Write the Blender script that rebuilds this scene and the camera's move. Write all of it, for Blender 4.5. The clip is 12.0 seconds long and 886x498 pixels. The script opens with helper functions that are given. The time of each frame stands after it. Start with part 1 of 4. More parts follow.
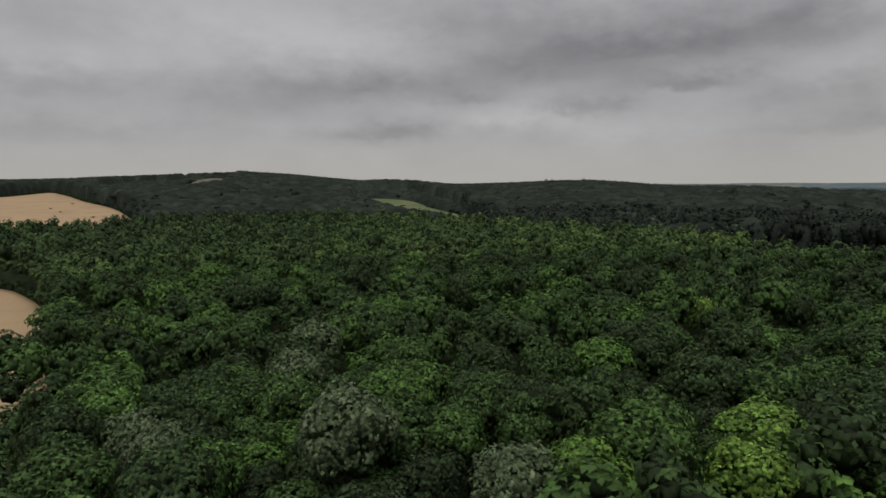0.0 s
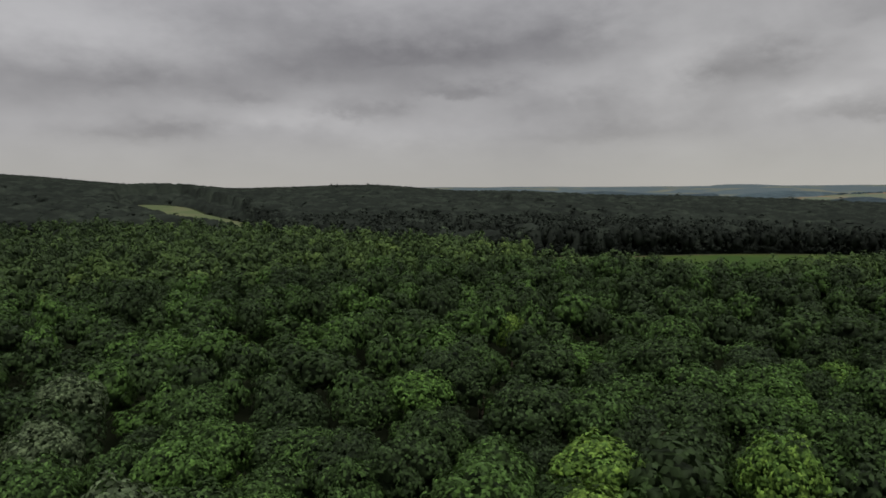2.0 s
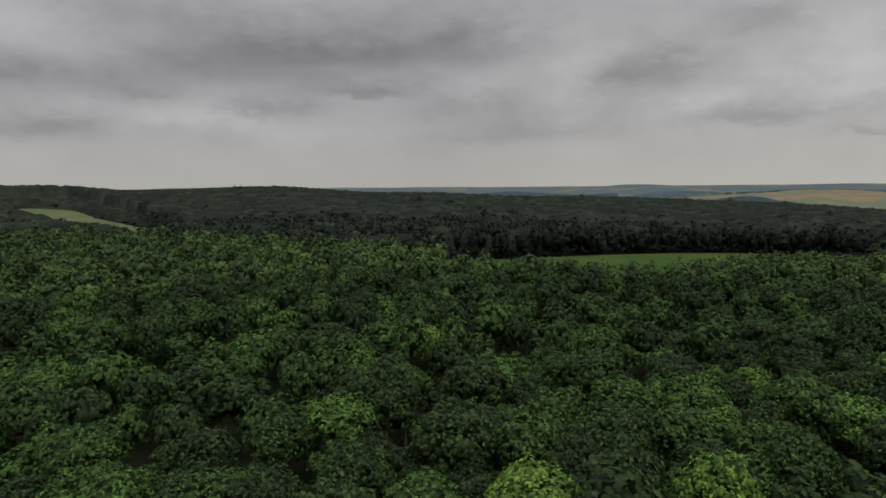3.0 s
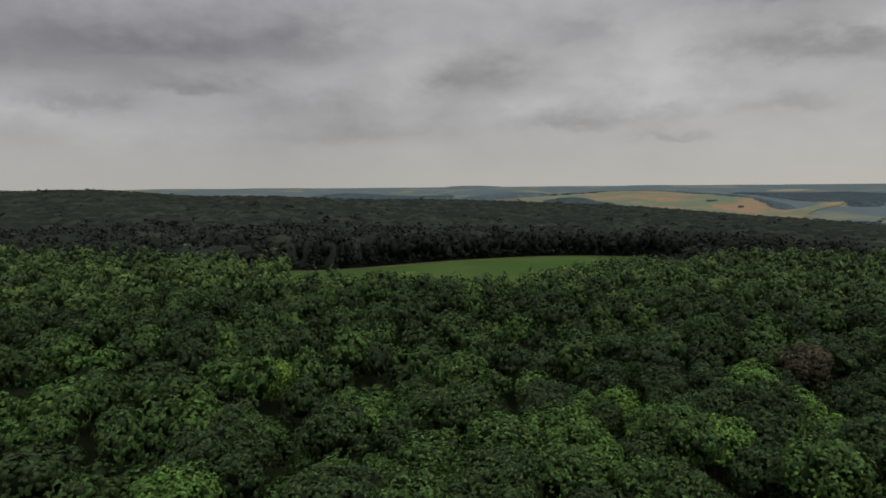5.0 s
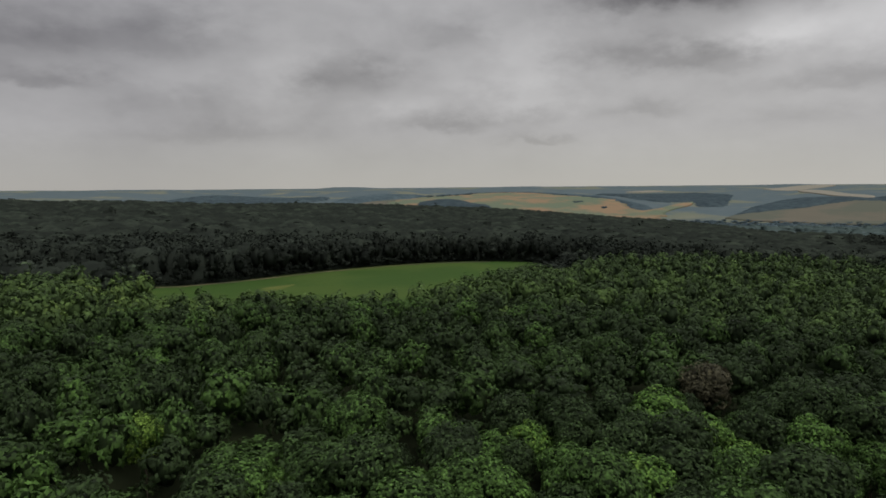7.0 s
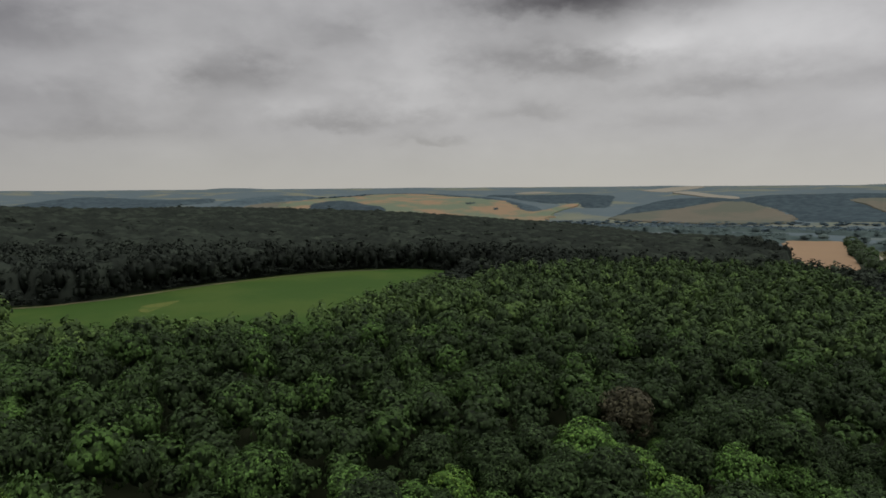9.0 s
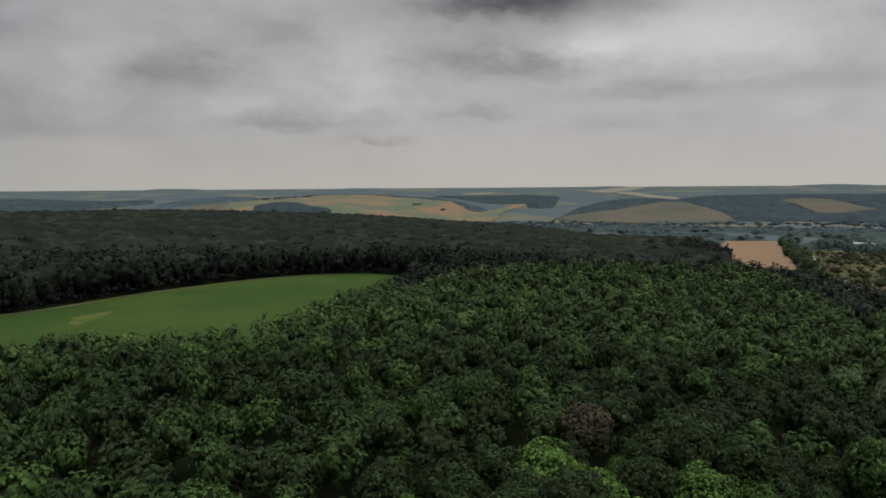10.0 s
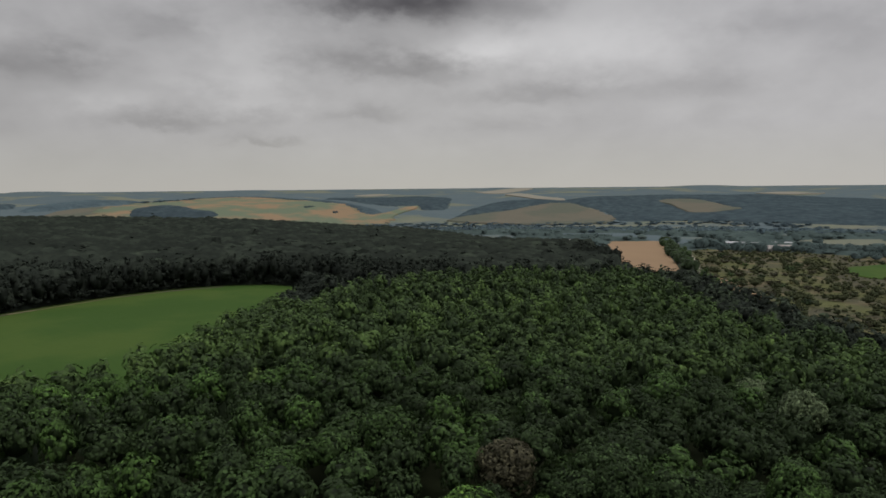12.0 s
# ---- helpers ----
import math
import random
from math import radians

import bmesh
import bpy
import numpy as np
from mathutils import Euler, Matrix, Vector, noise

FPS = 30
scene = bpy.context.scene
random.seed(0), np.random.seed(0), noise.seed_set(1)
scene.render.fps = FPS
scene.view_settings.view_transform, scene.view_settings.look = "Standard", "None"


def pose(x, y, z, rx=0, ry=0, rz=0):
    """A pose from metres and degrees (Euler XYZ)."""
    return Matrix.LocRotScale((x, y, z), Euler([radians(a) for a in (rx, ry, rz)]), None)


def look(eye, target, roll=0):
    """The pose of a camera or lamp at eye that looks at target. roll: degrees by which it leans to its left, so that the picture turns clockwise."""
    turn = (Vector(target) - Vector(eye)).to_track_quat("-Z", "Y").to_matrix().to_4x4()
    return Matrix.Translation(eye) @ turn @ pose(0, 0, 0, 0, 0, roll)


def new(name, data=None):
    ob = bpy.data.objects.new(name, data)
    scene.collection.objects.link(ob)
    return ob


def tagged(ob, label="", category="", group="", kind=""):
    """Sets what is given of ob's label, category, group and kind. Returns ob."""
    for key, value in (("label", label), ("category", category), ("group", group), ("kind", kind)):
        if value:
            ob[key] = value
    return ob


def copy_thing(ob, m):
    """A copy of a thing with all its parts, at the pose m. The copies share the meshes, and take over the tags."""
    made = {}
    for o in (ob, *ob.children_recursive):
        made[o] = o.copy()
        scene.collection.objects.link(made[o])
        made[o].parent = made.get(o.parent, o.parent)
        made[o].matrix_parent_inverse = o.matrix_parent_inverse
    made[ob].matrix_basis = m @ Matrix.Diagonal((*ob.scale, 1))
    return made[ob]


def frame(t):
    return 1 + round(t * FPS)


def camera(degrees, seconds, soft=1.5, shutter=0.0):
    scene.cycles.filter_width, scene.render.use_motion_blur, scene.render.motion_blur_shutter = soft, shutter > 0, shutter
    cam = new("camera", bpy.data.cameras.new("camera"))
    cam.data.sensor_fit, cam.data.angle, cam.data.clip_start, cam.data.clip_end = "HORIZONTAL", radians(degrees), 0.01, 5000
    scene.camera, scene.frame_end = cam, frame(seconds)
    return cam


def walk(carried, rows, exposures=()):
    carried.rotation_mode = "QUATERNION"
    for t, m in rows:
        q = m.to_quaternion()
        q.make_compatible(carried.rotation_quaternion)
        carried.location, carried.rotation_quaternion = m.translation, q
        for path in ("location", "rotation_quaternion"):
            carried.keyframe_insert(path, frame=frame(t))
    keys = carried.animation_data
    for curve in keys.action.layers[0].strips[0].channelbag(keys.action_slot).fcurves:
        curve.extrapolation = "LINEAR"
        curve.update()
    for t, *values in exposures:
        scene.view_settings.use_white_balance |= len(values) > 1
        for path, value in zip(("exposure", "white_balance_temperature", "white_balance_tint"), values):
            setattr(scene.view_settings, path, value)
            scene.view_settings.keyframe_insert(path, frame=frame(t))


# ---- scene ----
cam = camera(66.7, 12.0, soft=1.65)
# seconds, x, y, z, yaw, pitch, roll
PATH = [
    (0.0, 0.00, 0.00, 36.00, 0.00, -5.28, 0.55),
    (0.5, -0.75, 2.74, 36.50, -4.64, -5.24, 0.47),
    (1.0, -1.19, 5.37, 37.05, -9.16, -5.21, 0.41),
    (1.5, -1.45, 8.04, 37.63, -13.72, -5.19, 0.41),
    (2.0, -1.63, 10.62, 38.27, -18.34, -5.21, 0.42),
    (2.5, -1.50, 13.14, 38.88, -22.44, -5.24, 0.47),
    (3.0, -1.25, 15.64, 39.50, -26.11, -5.26, 0.51),
    (5.0, 1.43, 25.35, 42.03, -39.80, -5.31, 0.50),
    (5.5, 2.45, 27.64, 42.71, -43.12, -5.33, 0.47),
    (6.0, 3.71, 29.97, 43.35, -46.14, -5.33, 0.45),
    (6.5, 5.11, 32.32, 43.99, -48.86, -5.33, 0.46),
    (7.0, 6.57, 34.41, 44.70, -50.37, -5.32, 0.49),
    (9.0, 12.29, 41.82, 47.36, -59.46, -5.33, 0.42),
    (9.5, 14.08, 43.41, 48.06, -61.71, -5.34, 0.41),
    (10.0, 16.10, 44.91, 48.71, -63.98, -5.33, 0.41),
    (10.5, 18.15, 46.43, 49.33, -66.29, -5.31, 0.44),
    (11.0, 20.24, 47.88, 49.96, -68.61, -5.31, 0.46),
    (11.5, 22.37, 49.26, 50.52, -70.87, -5.31, 0.50),
    (12.0, 24.47, 50.48, 51.12, -73.10, -5.31, 0.54),
]
walk(cam, [(t, pose(x, y, z, 90 + pitch, roll, yaw)) for t, x, y, z, yaw, pitch, roll in PATH])

# ---- sky and sun ----
SUN_EL, SUN_AZ = 60.0, 192.0
world = bpy.data.worlds.new("overcast_sky")
scene.world = world
world.use_nodes = True


class Graph:
    """Short hand for building node trees."""

    def __init__(self, tree):
        self.tree = tree
        tree.nodes.clear()

    def node(self, kind, inputs=None, **settings):
        n = self.tree.nodes.new(kind)
        for key, value in settings.items():
            setattr(n, key, value)
        for key, value in (inputs or {}).items():
            if isinstance(value, bpy.types.NodeSocket):
                self.tree.links.new(value, n.inputs[key])
            else:
                n.inputs[key].default_value = value
        return n

    def math(self, op, a, b=None, c=None):
        ins = {i: v for i, v in enumerate((a, b, c)) if v is not None}
        return self.node("ShaderNodeMath", ins, operation=op).outputs[0]

    def ramp(self, fac, stops, ease="LINEAR"):
        n = self.node("ShaderNodeValToRGB", {0: fac})
        n.color_ramp.interpolation = ease
        els = n.color_ramp.elements
        while len(els) < len(stops):
            els.new(0.5)
        for e, (p, col) in zip(els, stops):
            e.position, e.color = p, (*col, 1) if len(col) == 3 else col
        return n.outputs[0]

    def noise(self, vector, scale, detail=3.0, rough=0.55):
        return self.node("ShaderNodeTexNoise", {"Vector": vector, "Scale": scale, "Detail": detail, "Roughness": rough}).outputs[0]

    def mix(self, fac, a, b, blend="MIX"):
        n = self.node("ShaderNodeMix", data_type="RGBA", blend_type=blend)
        for i, v in ((0, fac), (6, a), (7, b)):
            if isinstance(v, bpy.types.NodeSocket):
                self.tree.links.new(v, n.inputs[i])
            else:
                n.inputs[i].default_value = v if i == 0 or len(v) == 4 else (*v, 1)
        return n.outputs[2]


# Cloud banks in the overcast: azimuth, elevation, half width, half height (degrees), brightness against the deck
CLOUDS_NORTH = (
    (10, 10.0, 9.3, 2.6, -0.11), (22, 12.0, 13.6, 2.2, -0.05), (-5, 8.2, 5.7, 1.5, -0.09), (-14, 7.4, 8.2, 1.7, -0.05), (-30, 7.6, 4.0, 1.2, -0.05), (20, 8.2, 4.3, 1.1, -0.05),
    (2, 13.7, 7.2, 1.9, -0.04), (-6, 4.3, 5.2, 0.9, -0.03), (-30, 4.2, 5.8, 0.9, -0.03), (19, 10.5, 8.0, 0.9, -0.05), (20, 7.8, 3.6, 0.6, -0.045), (12, 6.5, 2.7, 0.9, -0.09),
    (2, 7.3, 2.0, 0.7, -0.05), (-4, 4.6, 3.9, 0.7, -0.05), (27, 11.8, 6.3, 1.9, -0.03), (28, 6.6, 3.8, 1.4, -0.05), (32, 4.3, 6.2, 0.9, -0.05),
)
CLOUDS_EAST = (
    (42, 9.2, 4.0, 2.0, -0.13), (51, 5.2, 3.8, 0.7, -0.08), (51, 12.3, 3.4, 1.4, -0.07), (39, 6.8, 4.1, 1.7, -0.03), (59, 3.7, 2.7, 0.4, -0.06), (67, 11.0, 5.0, 1.8, -0.05),
    (71, 9.7, 4.3, 0.6, -0.05), (67, 5.9, 3.8, 0.6, -0.05), (70, 15.2, 8.4, 2.4, -0.26), (66, 10.5, 4.3, 1.2, -0.06), (73, 9.2, 6.8, 0.8, -0.06), (29, 11.3, 2.7, 2.9, -0.04),
    (78, 5.0, 3.9, 0.7, -0.03), (83, 7.5, 4.5, 0.9, -0.05), (79, 7.4, 6.2, 0.9, -0.04), (94, 7.5, 3.8, 0.9, -0.05), (99, 11.8, 3.3, 1.3, -0.05), (80, 14.0, 3.3, 1.2, -0.05), (104, 10.5, 2.1, 2.4, -0.03),
)
CLOUD_BREAKS = (
    (-14, 13.1, 7.7, 2.6, 0.06), (-7, 11.8, 5.7, 2.2, 0.04), (7, 6.0, 4.5, 0.8, 0.05), (28, 9.0, 3.7, 1.2, 0.02), (-26, 9.9, 6.7, 1.2, 0.03), (39, 10.8, 3.4, 2.4, 0.06), (57, 10.5, 2.7, 2.4, 0.05),
    (48, 6.8, 2.7, 1.0, 0.05), (16, 4.7, 6.0, 0.9, 0.03), (58, 6.8, 3.2, 0.9, 0.07), (56, 8.6, 4.2, 0.9, 0.05), (78, 10.8, 2.4, 2.4, 0.05), (84, 11.5, 5.9, 2.2, 0.07),
    (76, 11.3, 5.3, 0.8, 0.05), (36, 8.6, 2.8, 1.7, 0.03), (89, 11.2, 5.3, 2.2, 0.05), (98, 6.8, 6.3, 2.4, 0.02),
)
g = Graph(world.node_tree)
way = g.node("ShaderNodeTexCoord").outputs["Generated"]
xyz = g.node("ShaderNodeSeparateXYZ", {0: way}).outputs
azimuth = g.math("MULTIPLY", g.math("ARCTAN2", xyz[0], xyz[1]), 57.2958)
elevation = g.math("MULTIPLY", g.math("ARCSINE", xyz[2]), 57.2958)
flow = g.node("ShaderNodeMapping", {"Vector": way, "Scale": (1.0, 1.0, 1.9)}).outputs[0]
billow = g.noise(flow, 7.0, 3.0, 0.5)
ragged = g.noise(flow, 16.0, 4.0, 0.55)
fine = g.noise(flow, 40.0, 3.0, 0.55)
warp_a = g.math("MULTIPLY_ADD", g.math("SUBTRACT", billow, 0.5), 7.0, g.math("MULTIPLY", g.math("SUBTRACT", fine, 0.5), 4.0))
warp_e = g.math("MULTIPLY_ADD", g.math("SUBTRACT", ragged, 0.5), 2.2, g.math("MULTIPLY", g.math("SUBTRACT", fine, 0.5), 0.9))
az_w, el_w = g.math("ADD", azimuth, warp_a), g.math("ADD", elevation, warp_e)
total = 0.0
for c_az, c_el, c_w, c_h, c_s in CLOUDS_NORTH + CLOUDS_EAST + CLOUD_BREAKS:
    u = g.math("MULTIPLY", g.math("SUBTRACT", az_w, c_az), 1 / c_w)
    v = g.math("MULTIPLY", g.math("SUBTRACT", el_w, c_el - 0.15 * c_h), 1 / c_h)
    if c_s < 0:
        v = g.math("MAXIMUM", g.math("MULTIPLY", v, 0.85), g.math("MULTIPLY", v, -1.6))
    d = g.math("MULTIPLY_ADD", u, u, g.math("MULTIPLY", v, v))
    total = g.math("MULTIPLY_ADD", g.math("POWER", 2.7183, g.math("MULTIPLY", d, -0.9)), c_s * 1.3, total)
base = g.ramp(xyz[2], [(0.0, (0.428, 0.414, 0.390)), (0.03, (0.413, 0.404, 0.390)), (0.08, (0.392, 0.384, 0.390)), (0.28, (0.390, 0.386, 0.402)), (0.45, (0.62, 0.62, 0.64)), (0.75, (1.10, 1.10, 1.12)), (1.0, (1.40, 1.40, 1.43))])
toward = g.ramp(g.math("MULTIPLY_ADD", azimuth, 0.005, 0.3), [(0.0, (1.0, 1.0, 1.0)), (0.36, (1.0, 1.0, 1.0)), (0.43, (0.95, 0.95, 0.95)), (0.49, (1.04, 1.04, 1.02)), (0.55, (1.07, 1.07, 1.05)), (0.66, (1.13, 1.13, 1.10)), (0.8, (1.16, 1.16, 1.15)), (1.0, (1.05, 1.05, 1.05))])
base = g.mix(1.0, base, toward, "MULTIPLY")
fade = g.ramp(xyz[2], [(0.01, (0.12, 0.12, 0.12)), (0.10, (1, 1, 1))])
soft_noise = g.math("MULTIPLY", g.math("ADD", g.math("MULTIPLY", g.math("SUBTRACT", billow, 0.5), 0.14), g.math("MULTIPLY", g.math("SUBTRACT", ragged, 0.5), 0.10)), fade)
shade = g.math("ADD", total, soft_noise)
cloud = g.mix(1.0, base, g.node("ShaderNodeCombineColor", {0: shade, 1: shade, 2: shade}).outputs[0], "ADD")
clear = g.node("ShaderNodeTexSky", sky_type="NISHITA", sun_disc=False, sun_elevation=radians(SUN_EL), sun_rotation=radians(SUN_AZ))
sky_light = g.node("ShaderNodeBackground", {"Color": clear.outputs[0], "Strength": 0.05})
deck_light = g.node("ShaderNodeBackground", {"Color": cloud, "Strength": 1.0})
both = g.node("ShaderNodeMixShader", {0: 0.96, 1: sky_light.outputs[0], 2: deck_light.outputs[0]})
g.node("ShaderNodeOutputWorld", {0: both.outputs[0]})

sun = new("sun", bpy.data.lights.new("sun", "SUN"))
sun.data.energy, sun.data.angle, sun.data.color = 1.45, radians(22), (1.0, 0.96, 0.9)
sun_way = Vector((math.sin(radians(SUN_AZ)) * math.cos(radians(SUN_EL)), math.cos(radians(SUN_AZ)) * math.cos(radians(SUN_EL)), math.sin(radians(SUN_EL))))
sun.matrix_world = look(sun_way * 300, (0, 0, 0))


# ---- materials ----
def material(name, build, rough=0.8, spec=0.02):
    m = bpy.data.materials.new(name)
    m.use_nodes = True
    gr = Graph(m.node_tree)
    colour, height, strength = build(gr)
    bsdf = gr.node("ShaderNodeBsdfPrincipled", {"Base Color": colour, "Roughness": rough, "Specular IOR Level": spec})
    if height is not None:
        bump = gr.node("ShaderNodeBump", {"Height": height, "Strength": strength, "Distance": 0.3})
        gr.tree.links.new(bump.outputs[0], bsdf.inputs["Normal"])
    gr.node("ShaderNodeOutputMaterial", {0: bsdf.outputs[0]})
    return m


def place(gr):
    return gr.node("ShaderNodeNewGeometry").outputs["Position"]


FOLIAGE = [(0.0, (0.020, 0.031, 0.014)), (0.3, (0.029, 0.048, 0.018)), (0.6, (0.047, 0.088, 0.023)), (0.8, (0.066, 0.128, 0.028)), (1.0, (0.108, 0.178, 0.032))]
OLD = [(0.0, (0.019, 0.023, 0.019)), (0.3, (0.030, 0.037, 0.029)), (1.0, (0.060, 0.085, 0.047))]
SILVER = [(0.0, (0.034, 0.056, 0.024)), (1.0, (0.120, 0.150, 0.082))]
BROWN = [(0.0, (0.034, 0.034, 0.021)), (1.0, (0.080, 0.072, 0.043))]


def foliage(name, stops, spread=0.5, by_object=False, grain_scale=3.2, contrast=1.0, gloss=0.05, sparkle=1.0):
    """Leaves: a colour for each tree, changed a little from leaf to leaf and from one part of the wood to the next."""
    m = bpy.data.materials.new(name)
    m.use_nodes = True
    gr = Graph(m.node_tree)
    tint = gr.node("ShaderNodeAttribute", attribute_name="tint").outputs["Fac"]
    if by_object:
        rnd = gr.node("ShaderNodeObjectInfo").outputs["Random"]
        tint = gr.math("ADD", tint, gr.math("MULTIPLY", gr.math("SUBTRACT", gr.math("POWER", rnd, 1.5), 0.4), spread))
    leaf = gr.node("ShaderNodeNewGeometry").outputs["Random Per Island"]
    tint = gr.math("ADD", tint, gr.math("MULTIPLY", gr.math("SUBTRACT", leaf, 0.5), 0.05))
    patch = gr.noise(place(gr), 0.035, 3.0)
    tint = gr.math("ADD", tint, gr.math("MULTIPLY", gr.math("SUBTRACT", patch, 0.5), 0.35))
    grain = gr.math("ADD", gr.math("MULTIPLY", gr.noise(place(gr), grain_scale, 2.0, 0.6), 0.6), gr.math("MULTIPLY", gr.noise(place(gr), grain_scale * 0.36, 2.0, 0.5), 0.4))
    mottle = gr.ramp(grain, [(0.36, (0.72, 0.72, 0.74)), (0.5, (0.98, 0.98, 0.98)), (0.66, (1.28, 1.28, 1.22))])
    own = gr.ramp(tint, stops)
    colour = gr.mix(contrast, own, gr.mix(1.0, own, mottle, "MULTIPLY"))
    light = gr.ramp(leaf, [(0.0, (1 - 0.38 * sparkle,) * 3), (0.55, (0.96, 0.96, 0.96)), (1.0, (1 + 0.55 * sparkle,) * 3)])
    colour = gr.mix(contrast, colour, gr.mix(1.0, colour, light, "MULTIPLY"))
    relief = gr.node("ShaderNodeBump", {"Height": grain, "Strength": 0.3, "Distance": 0.3}).outputs[0]
    bsdf = gr.node("ShaderNodeBsdfPrincipled", {"Base Color": colour, "Roughness": 0.5, "Specular IOR Level": gloss, "Normal": relief})
    glow = gr.node("ShaderNodeBsdfTranslucent", {"Color": colour})
    mixed = gr.node("ShaderNodeMixShader", {0: 0.18, 1: bsdf.outputs[0], 2: glow.outputs[0]})
    gr.node("ShaderNodeOutputMaterial", {0: mixed.outputs[0]})
    return m


M_LEAF = foliage("leaves", FOLIAGE, 0.7, True, sparkle=1.35)
M_WOODS = foliage("woodland_leaves", FOLIAGE, contrast=0.75)
M_OLD = foliage("old_wood_leaves", OLD, grain_scale=0.22, contrast=0.8, gloss=0.0)
# woodland leaves at a distance, greyed a little: haze put into the colour
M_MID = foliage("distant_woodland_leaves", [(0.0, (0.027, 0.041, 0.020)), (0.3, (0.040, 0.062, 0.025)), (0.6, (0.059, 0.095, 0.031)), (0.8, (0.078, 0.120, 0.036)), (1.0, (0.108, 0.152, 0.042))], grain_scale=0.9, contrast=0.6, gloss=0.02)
# valley leaves tinted blue for distance haze
M_VALLEY = foliage("hazed_valley_leaves", [(0.0, (0.050, 0.069, 0.067)), (0.5, (0.069, 0.093, 0.088)), (1.0, (0.096, 0.120, 0.104))], grain_scale=0.3, contrast=0.3, gloss=0.0)
M_SILVER = foliage("silver_leaves", SILVER, sparkle=1.35)
M_BROWN = foliage("withered_leaves", BROWN)
# the blue of these leaves is distance haze painted into the colour
M_FAR = foliage("hazed_far_leaves", [(0.0, (0.051, 0.072, 0.083)), (0.5, (0.067, 0.091, 0.102)), (1.0, (0.094, 0.118, 0.122))], grain_scale=0.05, contrast=0.7, gloss=0.0)
M_SCRUBLEAF = foliage("scrub_leaves", [(0.0, (0.050, 0.058, 0.032)), (0.5, (0.082, 0.087, 0.042)), (1.0, (0.125, 0.120, 0.058))], grain_scale=1.2, contrast=0.5, gloss=0.0)
M_BARK = material("bark", lambda gr: (gr.ramp(gr.noise(place(gr), 6.0, 4.0), [(0.3, (0.05, 0.04, 0.03)), (0.7, (0.14, 0.115, 0.09))]), gr.noise(place(gr), 14.0, 3.0), 0.6), 0.9)


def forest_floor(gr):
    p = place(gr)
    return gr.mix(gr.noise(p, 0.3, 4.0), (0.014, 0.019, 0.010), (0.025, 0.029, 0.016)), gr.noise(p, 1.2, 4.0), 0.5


def open_land(gr):
    """Woodland floor near by; a patchwork of woods and pale pastures on the far hills, with blue distance haze in the
    colours.
    """
    p = place(gr)
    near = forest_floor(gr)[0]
    cover = gr.noise(p, 0.0032, 5.0, 0.6)
    grain = gr.noise(p, 0.02, 4.0, 0.6)
    # far woods coloured blue to stand in for distance haze
    hazed_woods = gr.mix(grain, (0.062, 0.083, 0.092), (0.090, 0.112, 0.118))
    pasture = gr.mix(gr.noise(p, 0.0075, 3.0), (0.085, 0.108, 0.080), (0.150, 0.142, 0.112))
    far = gr.mix(gr.ramp(cover, [(0.52, (0, 0, 0)), (0.60, (1, 1, 1))]), hazed_woods, pasture)
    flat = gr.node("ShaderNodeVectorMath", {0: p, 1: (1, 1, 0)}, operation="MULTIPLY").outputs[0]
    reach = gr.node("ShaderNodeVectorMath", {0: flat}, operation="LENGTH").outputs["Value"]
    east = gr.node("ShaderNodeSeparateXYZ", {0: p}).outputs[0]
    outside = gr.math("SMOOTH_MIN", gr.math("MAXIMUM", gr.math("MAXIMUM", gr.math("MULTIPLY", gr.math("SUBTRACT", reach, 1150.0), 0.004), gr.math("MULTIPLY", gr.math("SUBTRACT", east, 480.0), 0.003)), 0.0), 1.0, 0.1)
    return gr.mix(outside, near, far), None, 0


def crop(light, dark, row_scale, turn, weeds=None, amount=0.0, patch_size=0.045, start=0.48):
    def build(gr):
        p = place(gr)
        turned = gr.node("ShaderNodeMapping", {"Vector": p, "Rotation": (0, 0, radians(turn))}).outputs[0]
        rows = gr.node("ShaderNodeTexWave", {"Vector": turned, "Scale": row_scale, "Distortion": 1.5, "Detail": 2.0}).outputs["Fac"]
        patch = gr.noise(p, 0.02, 5.0, 0.6)
        fine = gr.noise(p, 0.6, 3.0)
        fac = gr.math("ADD", gr.math("MULTIPLY", patch, 0.75), gr.math("ADD", gr.math("MULTIPLY", rows, 0.08), gr.math("MULTIPLY", fine, 0.18)))
        colour = gr.mix(fac, dark, light)
        if weeds:
            spots = gr.ramp(gr.noise(p, patch_size, 4.0, 0.6), [(start, (0, 0, 0)), (start + 0.12, (amount, amount, amount))])
            colour = gr.mix(spots, colour, weeds)
        return colour, fine, 0.3
    return build


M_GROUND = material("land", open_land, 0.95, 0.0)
M_GREEN = material("young_crop", crop((0.037, 0.070, 0.016), (0.026, 0.052, 0.012), 0.10, 35, (0.050, 0.076, 0.018), 0.6, 0.02), 0.8)
M_THIN = material("thin_crop", crop((0.095, 0.102, 0.030), (0.055, 0.080, 0.020), 0.10, 35, (0.042, 0.074, 0.018), 0.9, 0.12), 0.85)
M_STUBBLE = material("stubble", crop((0.290, 0.211, 0.127), (0.234, 0.163, 0.099), 0.12, -20, (0.215, 0.152, 0.094), 0.5), 0.9)
M_PLOUGH = material("dry_soil", crop((0.218, 0.150, 0.092), (0.173, 0.118, 0.076), 0.08, 5), 0.9)
M_FARTAN = material("ripe_field", crop((0.205, 0.138, 0.083), (0.160, 0.120, 0.079), 0.02, 20, (0.098, 0.118, 0.080), 1.0, 0.0062, 0.42), 0.9)
M_FARPALE = material("pale_field", crop((0.200, 0.182, 0.145), (0.150, 0.145, 0.120), 0.02, 40), 0.9)
